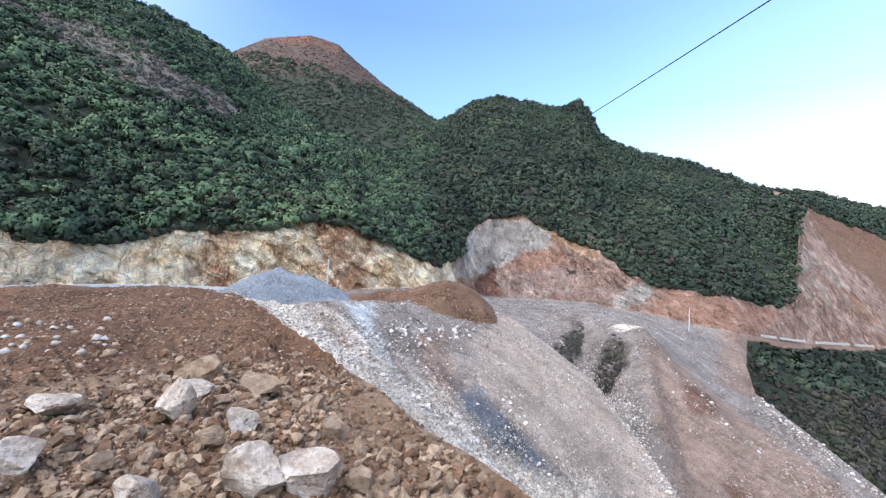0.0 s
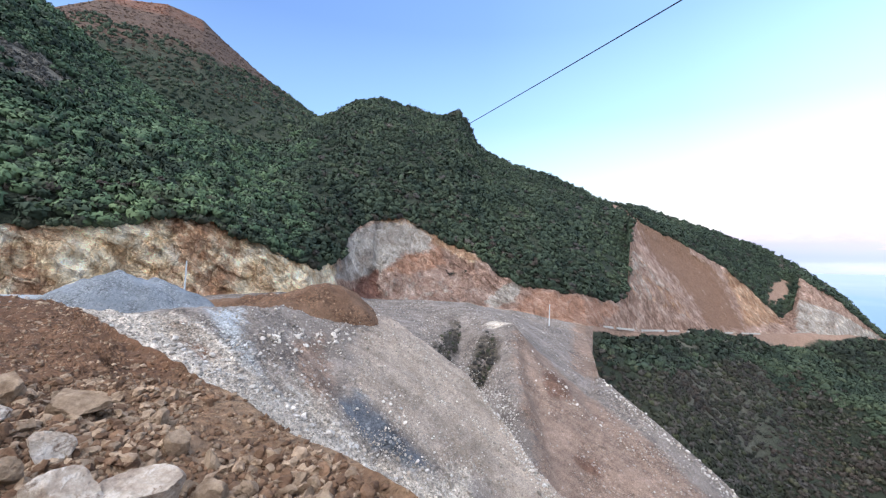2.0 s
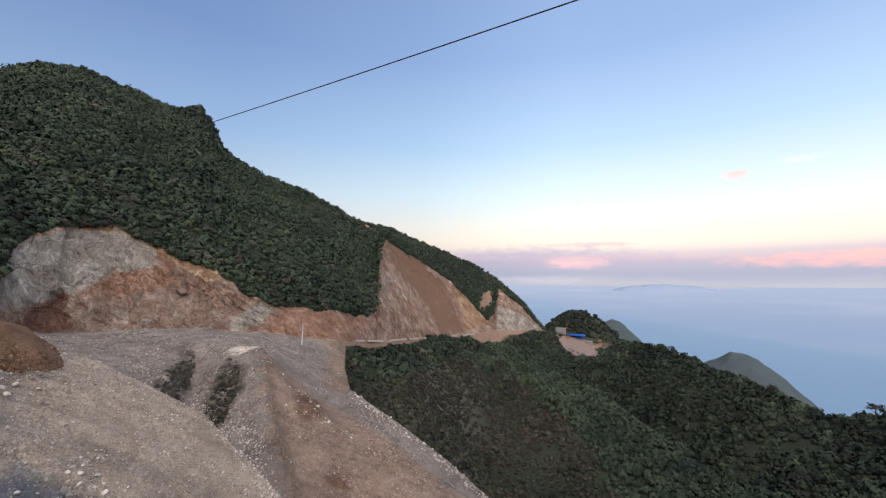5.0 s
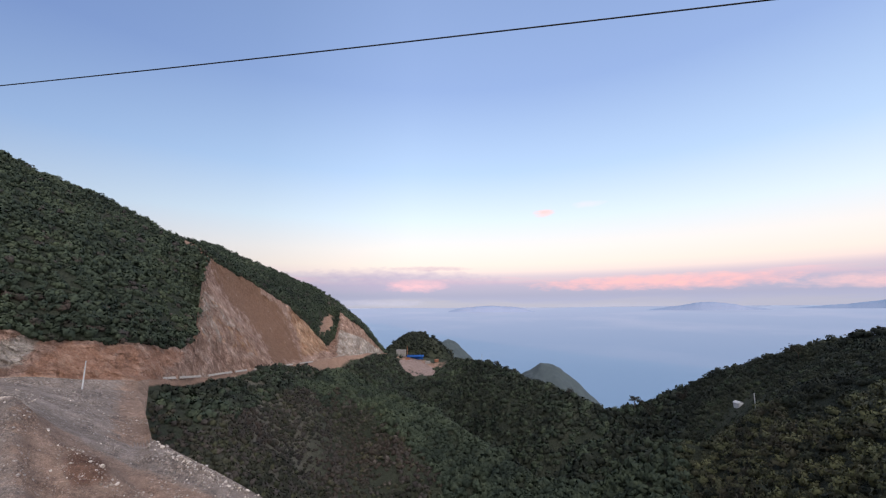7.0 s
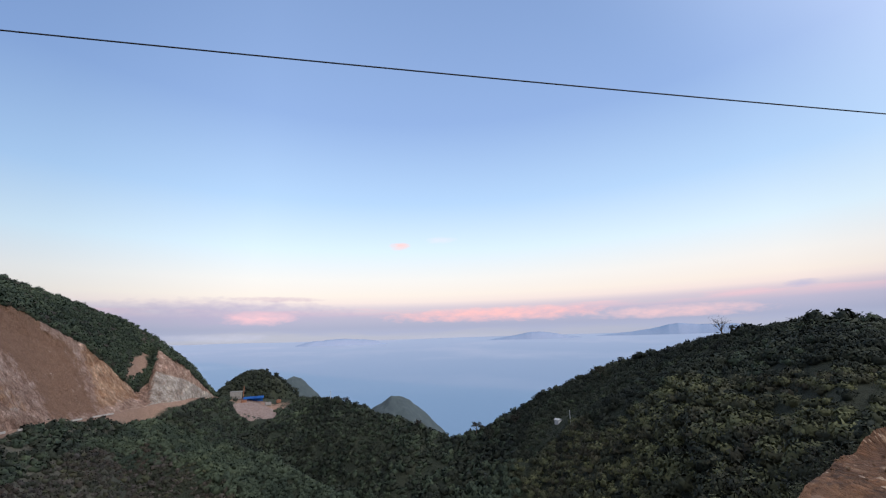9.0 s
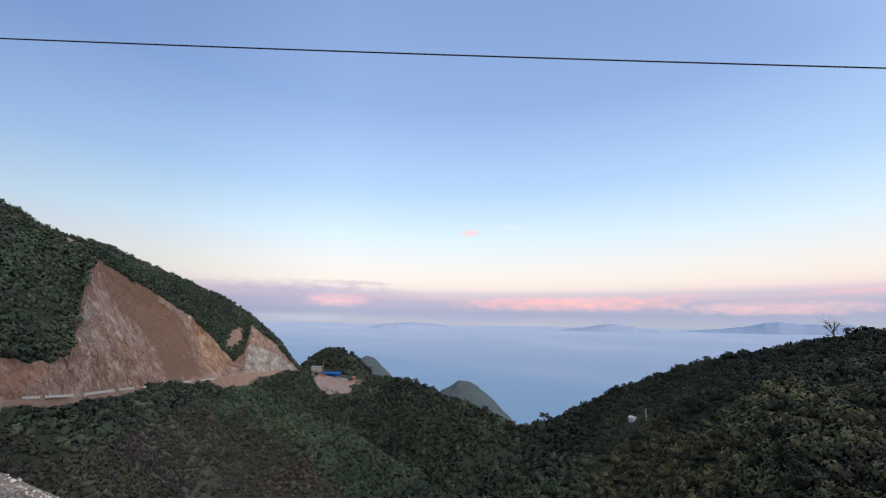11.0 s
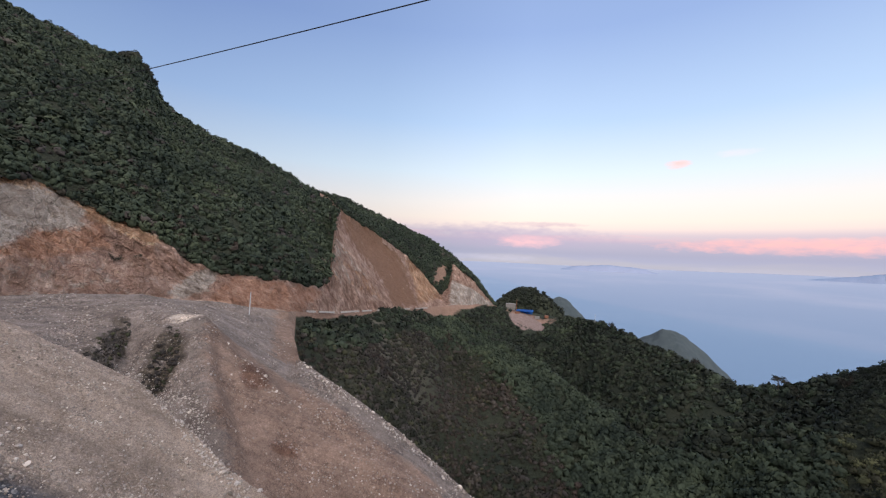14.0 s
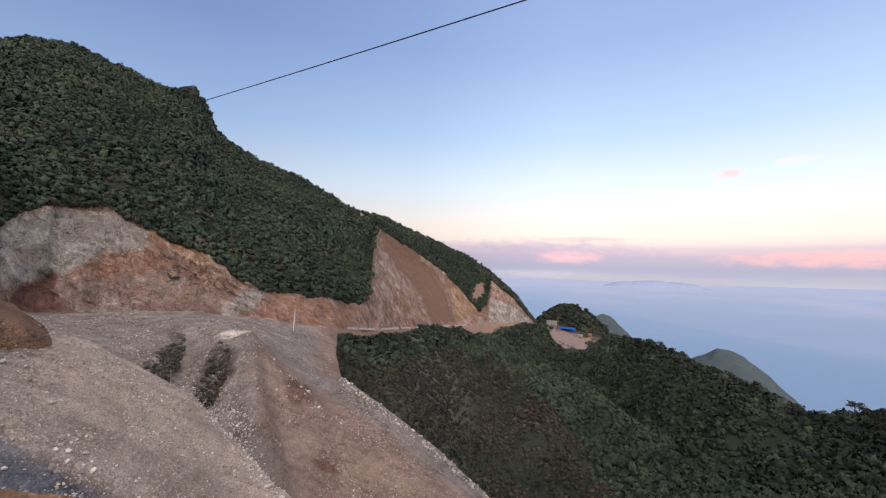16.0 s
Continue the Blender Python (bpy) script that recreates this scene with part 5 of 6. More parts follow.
def forests():
    gen = np.random.default_rng(21)

    def thin_hill(q):
        return (fbm(q, 0.05, 3) > -0.7) & (gen.random(len(q)) > 0.96 * dry_strip(q)) & (bare_patch(q) < 0.6)

    def sizes(q, lo, hi):
        """Tall clumps and low ones in drifts."""
        return lo + (hi - lo) * np.clip(0.5 + 0.7 * fbm(q, 0.06, 3), 0, 1) * (0.35 + 0.65 * gen.random(len(q)))

    def hill_keep(q):
        return thin_hill(q) & (tongue(q) < 0.5)

    q = scatter("cut_top", "ridge", 13500, gen, hill_keep, (-54, 64))
    west = bearing(q) + 5 * fbm(q, 0.03, 2) < -3
    near = q[west]
    plant("leafy_bushes", near, sizes(near, 1.3, 3.3), [mat_leaf_bright, mat_leaf], "leafy bright green bushes on the hillside above the road", "bushes", gen, 76, 1.0, 0.22, 0.40, 0.56)
    q = q[~west]
    plant("hill_bushes", q, sizes(q, 1.0, 2.9), [mat_leaf, mat_leaf_dry], "dense dark green bushes covering the rounded hill", "bushes", gen, 26, 1.0, 0.33, 0.04)
    q = scatter("saddle", "far_ridge", 5000, gen, lambda q: q[:, 2] > 130, (-45, 4))
    plant("peak_grass", q, 0.7 + 0.9 * gen.random(len(q)), [mat_grass_red], "russet dry grass and low scrub on the far peak", "grass", gen, 8, 0.4, 0.40)
    q = scatter("cut_top", "ridge", 9000, gen, lambda q: (dry_strip(q) > 0.45) & (gen.random(len(q)) < 0.8), (-54, -15))
    plant("dry_scrub", q, 0.5 + 0.6 * gen.random(len(q)), [mat_leaf_straw], "grey-brown dry scrub on a strip of the hillside", "bushes", gen, 60, 1.0, 0.22)
    q = np.concatenate([scatter("gully", "bench_edge", 9000, gen, lambda q: inside(q, PATCHES[k]) > 0.7, (8, 36)) for k in ("shrub_bank", "shrub_bank_low")])
    plant("bank_scrub", q, 0.14 + 0.36 * gen.random(len(q)) ** 2, [mat_leaf_olive, mat_leaf_dry], "low dull scrub on a bank of the spoil", "bushes", gen, 22, 0.8, 0.38, 0.72)
    a = BEARINGS[(BEARINGS > -54) & (BEARINGS < 63)]
    k = gen.integers(len(a), size=1700)
    j = START["cut_top"] + gen.integers(0, 6, size=1700)
    q = SHEET[j, [col_of(b) for b in a[k]]]
    q = q[bare_patch(q) < 0.4]
    plant("brink_bushes", q, 0.6 + 1.3 * gen.random(len(q)) ** 2, [mat_leaf, mat_leaf_low], "bushes overhanging the brink of the rock cut", "bushes", gen, 40, 0.9, 0.28, 0.4)
    q = scatter("saddle", "far_ridge", 5200, gen, lambda q: (q[:, 2] < 200 + 60 * fbm(q, 0.02, 2)), (-45, 8))
    plant("peak_bushes", q, 1.3 + 1.9 * gen.random(len(q)), [mat_leaf], "dark bushes on the flank of the far peak", "bushes", gen, 10, 0.8, 0.36)
    def clear(q):
        """Away from the works yard, its spoil fan, the far road and the hut."""
        az, r = bearing(q), np.linalg.norm(q[:, :2], axis=-1)
        yard = ((np.abs(az - 68.2) < 4.2) & (r > 396)) | (np.hypot((az - 68.3) / 2.6, (r - 384) / 24) < 1 + 0.3 * fbm(q, 0.08, 2))
        road = (az > 37) & (az < 64.5) & (road_reach(q) < 4.5 + 10 * np.clip(1 - np.abs(az - 57) / 4, 0, 1))
        hut = (np.hypot((az - 106.7) / 1.0, (r - 168) / 6) < 1 + 0.4 * fbm(q, 0.15, 2)) | ((np.abs(az - 106.4) < 0.7) & (r > 163) & (r < 176))
        return (fbm(q, 0.05, 3) > -0.55) & ~yard & ~road & ~hut

    q = scatter("valley", "fold", 6400, gen, lambda q: clear(q) & (bearing(q) < 101), (37.2, 102))
    r = np.linalg.norm(q[:, :2], axis=-1)
    az = bearing(q)
    # low russet and olive scrub below the road, greener and taller towards the crest of the fold
    up = np.interp(az, *np.array(RINGS["fold"])[:, :2].T) - r
    green = (np.clip((az - 50) / 14, 0, 1) * np.clip(1.3 - up / 60, 0, 1) + 0.35 * np.clip(1.2 - up / 14, 0, 1) + 0.25 * fbm(q, 0.03, 3) + 0.25 * (gen.random(len(q)) - 0.5)) > 0.45
    size = np.where(green, sizes(q, 1.2, 3.2), sizes(q, 0.7, 2.1))
    mixed = np.where(green, 3, np.where(gen.random(len(q)) < 0.22 + 0.3 * fbm(q, 0.02, 3), 1, np.where(gen.random(len(q)) < 0.2, 2, 0)))
    plant("valley_bushes", q, size, [mat_leaf_low, mat_leaf_dry, mat_leaf_olive, mat_leaf], "dull olive and brownish scrub on the valley slope", "bushes", gen, 42, 1.0, 0.25, mixed)
    q = scatter("fold", "cut_base", 5200, gen, lambda q: clear(q) & (bearing(q) < 101), (37.2, 102))
    plant("wood", q, sizes(q, 1.3, 3.4), [mat_leaf_shade, mat_leaf], "dark green wood on the slope across the fold", "bushes", gen, 34, 1.0, 0.28, 0.4)
    q = scatter("valley", "cut_base", 3900, gen, lambda q: np.linalg.norm(q[:, :2] - polar(106.4, 172), axis=-1) > 3.0, (100, 138))
    # bushes at the back mostly take the leaves with shade in their colour
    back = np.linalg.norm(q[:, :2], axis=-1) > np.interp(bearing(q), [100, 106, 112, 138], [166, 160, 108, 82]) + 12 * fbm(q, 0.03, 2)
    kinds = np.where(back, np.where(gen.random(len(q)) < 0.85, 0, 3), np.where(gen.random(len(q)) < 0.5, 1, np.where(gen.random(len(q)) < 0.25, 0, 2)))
    plant("slope_bushes", q, sizes(q, 0.9, 2.9) * np.clip(0.22 + 0.045 * np.linalg.norm(q[:, :2] - polar(106.9, 168), axis=-1), 0, 1), [mat_leaf_shade, mat_leaf_olive, mat_leaf_fresh, mat_leaf], "dull olive green scrub on the slope with the hut", "bushes", gen, 92, 0.9, 0.145, kinds, 0.5)
    q = scatter("cut_base", "cut_top", 900, gen, lambda q: np.abs(bearing(q) - 68.2) > 4.6, (65, 138))
    plant("crest_bushes", q, 1.0 + 1.4 * gen.random(len(q)), [mat_leaf_shade], "dark scrub along the crest of the slope", "bushes", gen, 44, 1.0, 0.26)
    q = scatter("slope_foot", "valley", 620, gen, lambda q: np.linalg.norm(q[:, :2], axis=-1) > 18, (96, 138))
    plant("near_bushes", q, sizes(q, 0.8, 2.3), [mat_leaf_low, mat_leaf_olive, mat_leaf_fresh], "olive green scrub on the slope below the mound", "bushes", gen, 380, 0.9, 0.06, 1 + gen.integers(2, size=len(q)), 0.36)
    a, n = np.radians(16.8 + 3.0 * gen.random(26)), 26
    r = 298 + 8 * gen.random(n)
    q = np.stack([r * np.sin(a), r * np.cos(a), 0 * r], -1)
    q[:, 2] = [ground_z(x, y) for x, y, _ in q]
    plant("knob_bushes", q, 2.4 + 1.2 * gen.random(n), [mat_leaf_low], "dark clump of tall bushes on the hilltop knob", "bushes", gen, 150, 1.1, 0.2)


forests()


# ---- loose stones ----
def stone_template(gen, rough=0.42, cuts=1):
    """A broken stone: a lump with knocked-in corners; eight faces, twenty or eighty."""
    bm = bmesh.new()
    if cuts:
        bmesh.ops.create_icosphere(bm, subdivisions=cuts, radius=0.85)
    else:
        for c in ((1, 0, 0), (-1, 0, 0), (0, 1, 0), (0, -1, 0), (0, 0, 1), (0, 0, -1)):
            bm.verts.new(c)
        bm.verts.ensure_lookup_table()
        for a, b in ((0, 2), (2, 1), (1, 3), (3, 0)):
            bm.faces.new((bm.verts[a], bm.verts[b], bm.verts[4]))
            bm.faces.new((bm.verts[b], bm.verts[a], bm.verts[5]))
        bm.verts.index_update()
    planes = [(Vector(gen.normal(size=3)).normalized(), 0.35 + 0.25 * gen.random()) for _ in range(8 if cuts > 1 else 0)]
    off = Vector(gen.random(3) * 50)
    for v in bm.verts:
        for d, far in planes:
            v.co -= d * max(v.co.dot(d) - far, 0)
        v.co *= 1 + rough * (gen.random() - 0.5) * 1.6 + (0.35 * noise.noise(v.co * 2.2 + off) if cuts > 1 else 0)
    v = np.array([x.co[:] for x in bm.verts]) * (1, 0.7 + 0.3 * gen.random(), 0.6 + 0.35 * gen.random())
    f = np.array([[x.index for x in q.verts] for q in bm.faces])
    bm.free()
    return v, f


def strew(name, at, sizes, mats, label, gen, sink=0.25, smooth=False, rough=0.42, cuts=1):
    temps = [stone_template(gen, rough, cuts) for _ in range(12)]
    n, nv, nf = len(at), len(temps[0][0]), len(temps[0][1])
    pick, turn = gen.integers(12, size=n), gen.random((3, n)) * 2 * np.pi
    verts, faces = np.empty((n, nv, 3), np.float32), np.empty((n, nf, 3), np.int64)
    for k, (tv, tf) in enumerate(temps):
        m = np.where(pick == k)[0]
        c, s = np.cos(turn[0, m])[:, None], np.sin(turn[0, m])[:, None]
        t = 0.5 * np.sin(turn[1, m])[:, None]
        x, y, z = tv[None, :, 0] * c - tv[None, :, 1] * s, tv[None, :, 0] * s + tv[None, :, 1] * c, tv[None, :, 2] + 0 * c
        x, z = x * np.cos(t) - z * np.sin(t), x * np.sin(t) + z * np.cos(t)
        verts[m] = np.stack([x, y, z + 0.5 - sink], -1) * sizes[m][:, None, None] + at[m][:, None]
        faces[m] = tf[None] + (m * nv)[:, None, None]
    ob = mesh_object(name, verts.reshape(-1, 3), faces.reshape(-1, 3), mats, smooth=smooth,
                     index=np.repeat(gen.integers(len(mats), size=n), nf))
    return tagged(ob, label, "stones", kind="stuff")


def strew_line(line, count, spread_m, gen):
    """Points along a line in plan, on the ground."""
    line = np.array(line, float)
    seg = np.linalg.norm(np.diff(line, axis=0), axis=1)
    k = gen.choice(len(seg), count, p=seg / seg.sum())
    s = gen.random((count, 1))
    q = line[k] * (1 - s) + line[k + 1] * s + gen.normal(size=(count, 2)) * spread_m
    return np.array([(x, y, ground_z(x, y)) for x, y in q])


def loose_stones():
    gen = np.random.default_rng(5)
    def reach_of(az):
        return np.interp(np.degrees(az), *np.array(RINGS["mound_edge"])[:, :2].T)

    def grounded(q):
        return np.array([(x, y, ground_z(x, y)) for x, y in q])

    # small stones and crumbs all over the mound
    q = scatter("centre", "mound_edge", 12000, gen, None, (-54, 138))
    r = np.linalg.norm(q[:, :2], axis=-1)
    q = q[(r > 1.2) & (gen.random(len(q)) < np.clip(1.0 - r / 14, 0.06, 1) * np.where(bearing(q) > -24, 0.5, 1))]
    a = gen.random((15000, 2))
    az, r = np.radians(-52 + 80 * a[:, 0]), 1.4 + 16.0 * a[:, 1] ** 1.3
    fine = np.stack([r * np.sin(az), r * np.cos(az)], -1)
    fine = grounded(fine[(r < reach_of(az) - 0.1) & (fbm(np.c_[fine, 0 * r], 0.5, 3) > -0.35)])
    q = np.concatenate([q, fine])
    strew("earth_crumbs", q, 0.008 + 0.035 * gen.random(len(q)) ** 2.2, [mat_clod] * 3 + [mat_earth] * 6, "brown crumbs and small stones on the earth mound", gen, 0.30, True, 0.5, 0)
    # rubble of rounded clods round the boulders
    a = gen.random((16000, 2))
    az, r = np.radians(-54 + 66 * a[:, 0]), 1.5 + 6.2 * a[:, 1] ** 0.75
    near = np.stack([r * np.sin(az), r * np.cos(az)], -1)
    bare = np.clip((np.degrees(az) + 22) / 12, 0, 1) * np.clip((r - 3.2) / 0.8, 0, 1)
    keep = fbm(np.c_[near, 0 * r], 0.8, 3) > -0.62 + 1.3 * np.clip((r - 5.0) / 2.5, 0, 1) + 1.0 * bare
    near = grounded(near[(r < reach_of(az) - 0.15) & keep])
    size = 0.016 + 0.085 * gen.random(len(near)) ** 3.8
    big = size > 0.045
    strew("earth_clods", near[~big], size[~big], [mat_clod] * 3 + [mat_earth] * 4, "brown clods packed on the earth mound", gen, 0.25, False, 0.55, 1)
    strew("stony_clods", near[big], size[big], [mat_clod] * 5 + [mat_earth] * 5, "earth-coated stones heaped on the mound", gen, 0.26, False, 0.22, 2)
    a = gen.random((700, 2))
    az, r = np.radians(-54 + 40 * a[:, 0]), 6 + 11 * a[:, 1]
    wide = np.stack([r * np.sin(az), r * np.cos(az)], -1)
    wide = grounded(wide[(r < reach_of(az) - 0.4) & (fbm(np.c_[wide, 0 * r], 0.3, 3) > 0.0)])
    strew("mound_stones", wide, 0.02 + 0.10 * gen.random(len(wide)) ** 3, [mat_clod, mat_clod, mat_boulder], "tan stones half sunk in the brown mound", gen, 0.35, True, 0.4, 1)
    # rubble of the pale tip, thick and fine
    q = scatter("slope_foot", "terrace_edge", 42000, gen, lambda q: (inside(q, PATCHES["pale"], 4) > 0.4 + 0.5 * fbm(q, 0.5, 3)) | (gen.random(len(q)) < np.where(fbm(q, 0.25, 3) > 0.12, 0.30, 0.05)), (-40, 60))
    strew("spoil_stones", q, 0.05 + 0.14 * gen.random(len(q)) ** 3, [mat_chip, mat_rubble, mat_rubble], "broken grey and cream stones strewn over the spoil slope", gen, 0.3, False, 0.4, 0)
    q = scatter("slope_foot", "terrace_edge", 1300, gen, lambda q: fbm(q, 0.2, 3) > 0.10, (-40, 60))
    strew("spoil_rocks", q, 0.10 + 0.24 * gen.random(len(q)) ** 3, [mat_chip, mat_rubble, mat_rubble], "larger broken rocks lying on the spoil slope", gen)
    q = scatter("terrace_edge", "bench_edge", 15000, gen, lambda q: np.maximum(inside(q, PATCHES["shrub_bank"]), inside(q, PATCHES["shrub_bank_low"])) < 0.4 - 0.6 * (fbm(q, 0.12, 4) < -0.02 + 0.2 * inside(q, PATCHES["sub_spur"])), (0, 62))
    strew("spur_stones", q, 0.05 + 0.18 * gen.random(len(q)) ** 4, [mat_chip, mat_rubble, mat_rubble], "broken stones strewn over the grey spur", gen, 0.3, False, 0.4, 0)
    q = np.concatenate([strew_line([(-13.2, 41.3), (-7.3, 40), (-2.9, 39.6), (1.0, 38.9), (4.2, 38.4), (9.0, 38.4), (15, 39)], 420, 0.8, gen),
                        strew_line([(-5, 47.0), (-3.8, 44.9), (-3.8, 43.3)], 50, 0.7, gen),
                        strew_line([(-4, 46.5), (0, 49), (5, 52)], 130, 1.0, gen),
                        strew_line([(25.9, 66), (27.3, 60), (25.5, 52), (24.5, 44), (24.5, 38)], 260, 0.9, gen),
                        strew_line([polar(a, rr - 1.0) for a, rr, _ in RINGS["bench_edge"] if 37 < a < 64], 420, 0.9, gen)])
    bed = np.concatenate([strew_line([(23.5, 71.5), (27.0, 67.0), (28.6, 62.5), (29.0, 58.6), (27.3, 52), (25.2, 45), (24.6, 40)], 1700, 0.9, gen),
                          strew_line([(19.8, 52.0), (21.8, 47.5), (23.0, 43.6), (23.4, 41.0)], 500, 0.5, gen)])
    strew("runnel_stones", bed, 0.05 + 0.17 * gen.random(len(bed)) ** 2.5, [mat_chip, mat_boulder, mat_chip], "small pale stones gathered along the runnel", gen)
    fine = np.concatenate([strew_line([(24.4, 87.5), (20, 80), (17, 72)], 200, 1.2, gen), strew_line([(11.5, 54.2), (13.5, 52.0), (15.4, 49.8)], 420, 1.1, gen),
                           strew_line([(12.6, 47.3), (15.0, 46.0)], 240, 0.6, gen), strew_line([(17.8, 46.0), (20.0, 44.2), (21.0, 42.5)], 320, 0.4, gen),
                           strew_line([(8.0, 44.0), (9.2, 42.6), (10.3, 41.0)], 120, 0.7, gen)])
    strew("slope_stones", fine, 0.04 + 0.12 * gen.random(len(fine)) ** 3, [mat_chip, mat_rubble], "small grey and tan stones scattered down the tan slope", gen)
    strew("tumbled_rocks", q, 0.07 + 0.33 * gen.random(len(q)) ** 3.2, [mat_chip, mat_boulder, mat_chip, mat_rubble], "pale broken rocks gathered in the runnels", gen)


loose_stones()


# ---- cable overhead ----
CABLE_ENDS = [Vector((17.18, -58.73, 8.13)), Vector((0.28, 134.54, 21.74))]


def cable():
    cu = bpy.data.curves.new("overhead_cable", "CURVE")
    cu.dimensions, cu.bevel_depth, cu.bevel_resolution = "3D", 0.023, 1
    sp = cu.splines.new("POLY")
    a, b, n = CABLE_ENDS[0], CABLE_ENDS[1], 80
    sp.points.add(n)
    for k in range(n + 1):
        s = k / n
        q = a.lerp(b, s)
        sp.points[k].co = (q.x, q.y, q.z - 2.493 * 4 * s * (1 - s), 1)
    cu.materials.append(mat_wire)
    ob = new("overhead_cable", cu)
    tagged(ob, "thin black overhead cable strung across the valley", "cable")


cable()


# ---- things ----
def part(name, bm, mat, parent=None, label="", smooth=False):
    me = bpy.data.meshes.new(name)
    bm.normal_update()
    bm.to_mesh(me)
    bm.free()
    me.polygons.foreach_set("use_smooth", np.full(len(me.polygons), smooth))
    me.materials.append(mat)
    ob = new(name, me)
    ob.parent = parent
    if label:
        tagged(ob, label)
    return ob


def empty(name, x, y, z, turn=0):
    ob = new(name)
    ob.empty_display_size = 0.5
    ob.matrix_world = pose(x, y, z, 0, 0, turn)
    return ob


def box(bm, x0, y0, z0, x1, y1, z1, bevel=0.0):
    m = Matrix.Translation(((x0 + x1) / 2, (y0 + y1) / 2, (z0 + z1) / 2)) @ Matrix.Diagonal((x1 - x0, y1 - y0, z1 - z0, 1))
    made = bmesh.ops.create_cube(bm, size=1, matrix=m)
    if bevel:
        edges = list({e for v in made["verts"] for e in v.link_edges})
        bmesh.ops.bevel(bm, geom=edges, offset=bevel, segments=1, affect="EDGES")
    return bm


def rod(bm, a, b, r0, r1, n=8):
    a, b = Vector(a), Vector(b)
    turn = (b - a).to_track_quat("Z", "Y").to_matrix().to_4x4()
    bmesh.ops.create_cone(bm, cap_ends=True, segments=n, radius1=r0, radius2=r1, depth=(b - a).length,
                          matrix=Matrix.Translation((a + b) / 2) @ turn)
    return bm


# boulders on the mound: x, y, width, depth, height, turn, lean, earthy
def boulder(x, y, w, d, h, turn, lean, earthy, seed, label):
    gen = np.random.default_rng(seed)
    bm = bmesh.new()
    bmesh.ops.create_icosphere(bm, subdivisions=4, radius=0.5)
    planes = [(lambda n: (n / np.linalg.norm(n), 0.19 + 0.20 * gen.random()))(gen.normal(size=3)) for _ in range(10)]
    pts = []
    for v in bm.verts:
        p = np.array(v.co)
        for n, far in planes:
            p = p - n * max(p @ n - far, 0)
        pts.append(p * (1 + 0.07 * noise.noise(Vector(p * 7 + seed)) + 0.05 * noise.noise(Vector(p * 17 + seed)) + 0.03 * noise.noise(Vector(p * 41 + seed))))
    pts = np.array(pts)
    mid, ext = (pts.max(0) + pts.min(0)) / 2, pts.max(0) - pts.min(0)
    for v, p in zip(bm.verts, (pts - mid) / ext * [w, d, h]):
        v.co = p
    ob = part("boulder", bm, mat_clod if earthy else mat_scarred, None, "", False)
    ob.matrix_world = pose(x, y, ground_z(x, y) + 0.36 * h, 0, lean, turn)
    tagged(ob, label, "boulder", "boulders on the earth mound")


BOULDERS = [(-1.14, 2.66, 0.42, 0.30, 0.42, 12, -8, 0), (-0.87, 2.74, 0.40, 0.30, 0.33, -18, 14, 0), (-2.36, 3.69, 0.38, 0.30, 0.42, -16, 4, 0),
            (-2.60, 4.40, 0.42, 0.30, 0.21, 21, 1, 0), (-2.87, 5.03, 0.53, 0.43, 0.40, -2, -2, 1), (-3.28, 3.49, 0.42, 0.34, 0.24, -25, -5, 0),
            (-2.76, 2.70, 0.32, 0.28, 0.25, 12, -8, 0), (-1.74, 2.46, 0.26, 0.22, 0.23, -11, 9, 0), (-1.63, 3.47, 0.27, 0.22, 0.24, 26, 6, 0),
            (-0.51, 2.86, 0.21, 0.17, 0.22, 3, 3, 1), (-0.61, 3.34, 0.14, 0.11, 0.16, -20, 0, 1), (0.10, 2.93, 0.10, 0.08, 0.11, 17, -3, 1),
            (-1.95, 4.53, 0.49, 0.39, 0.28, -6, -6, 1), (-1.22, 4.16, 0.21, 0.17, 0.18, -29, -9, 1), (-2.23, 2.74, 0.18, 0.14, 0.16, 8, 8, 1),
            (-2.73, 3.04, 0.18, 0.14, 0.14, -15, 5, 1), (-1.73, 3.16, 0.23, 0.18, 0.20, 22, 2, 1), (-0.30, 2.94, 0.13, 0.10, 0.13, -1, -1, 1), (-0.91, 3.56, 0.21, 0.17, 0.18, -24, -4, 1)]
for k, (x, y, w, d, h, turn, lean, earthy) in enumerate(BOULDERS):
    boulder(x, y, w, d, h, turn, lean, earthy, 40 + k, "earth-stained tan rock half sunk in brown soil" if earthy else "angular pale limestone boulder with white scars on brown soil")


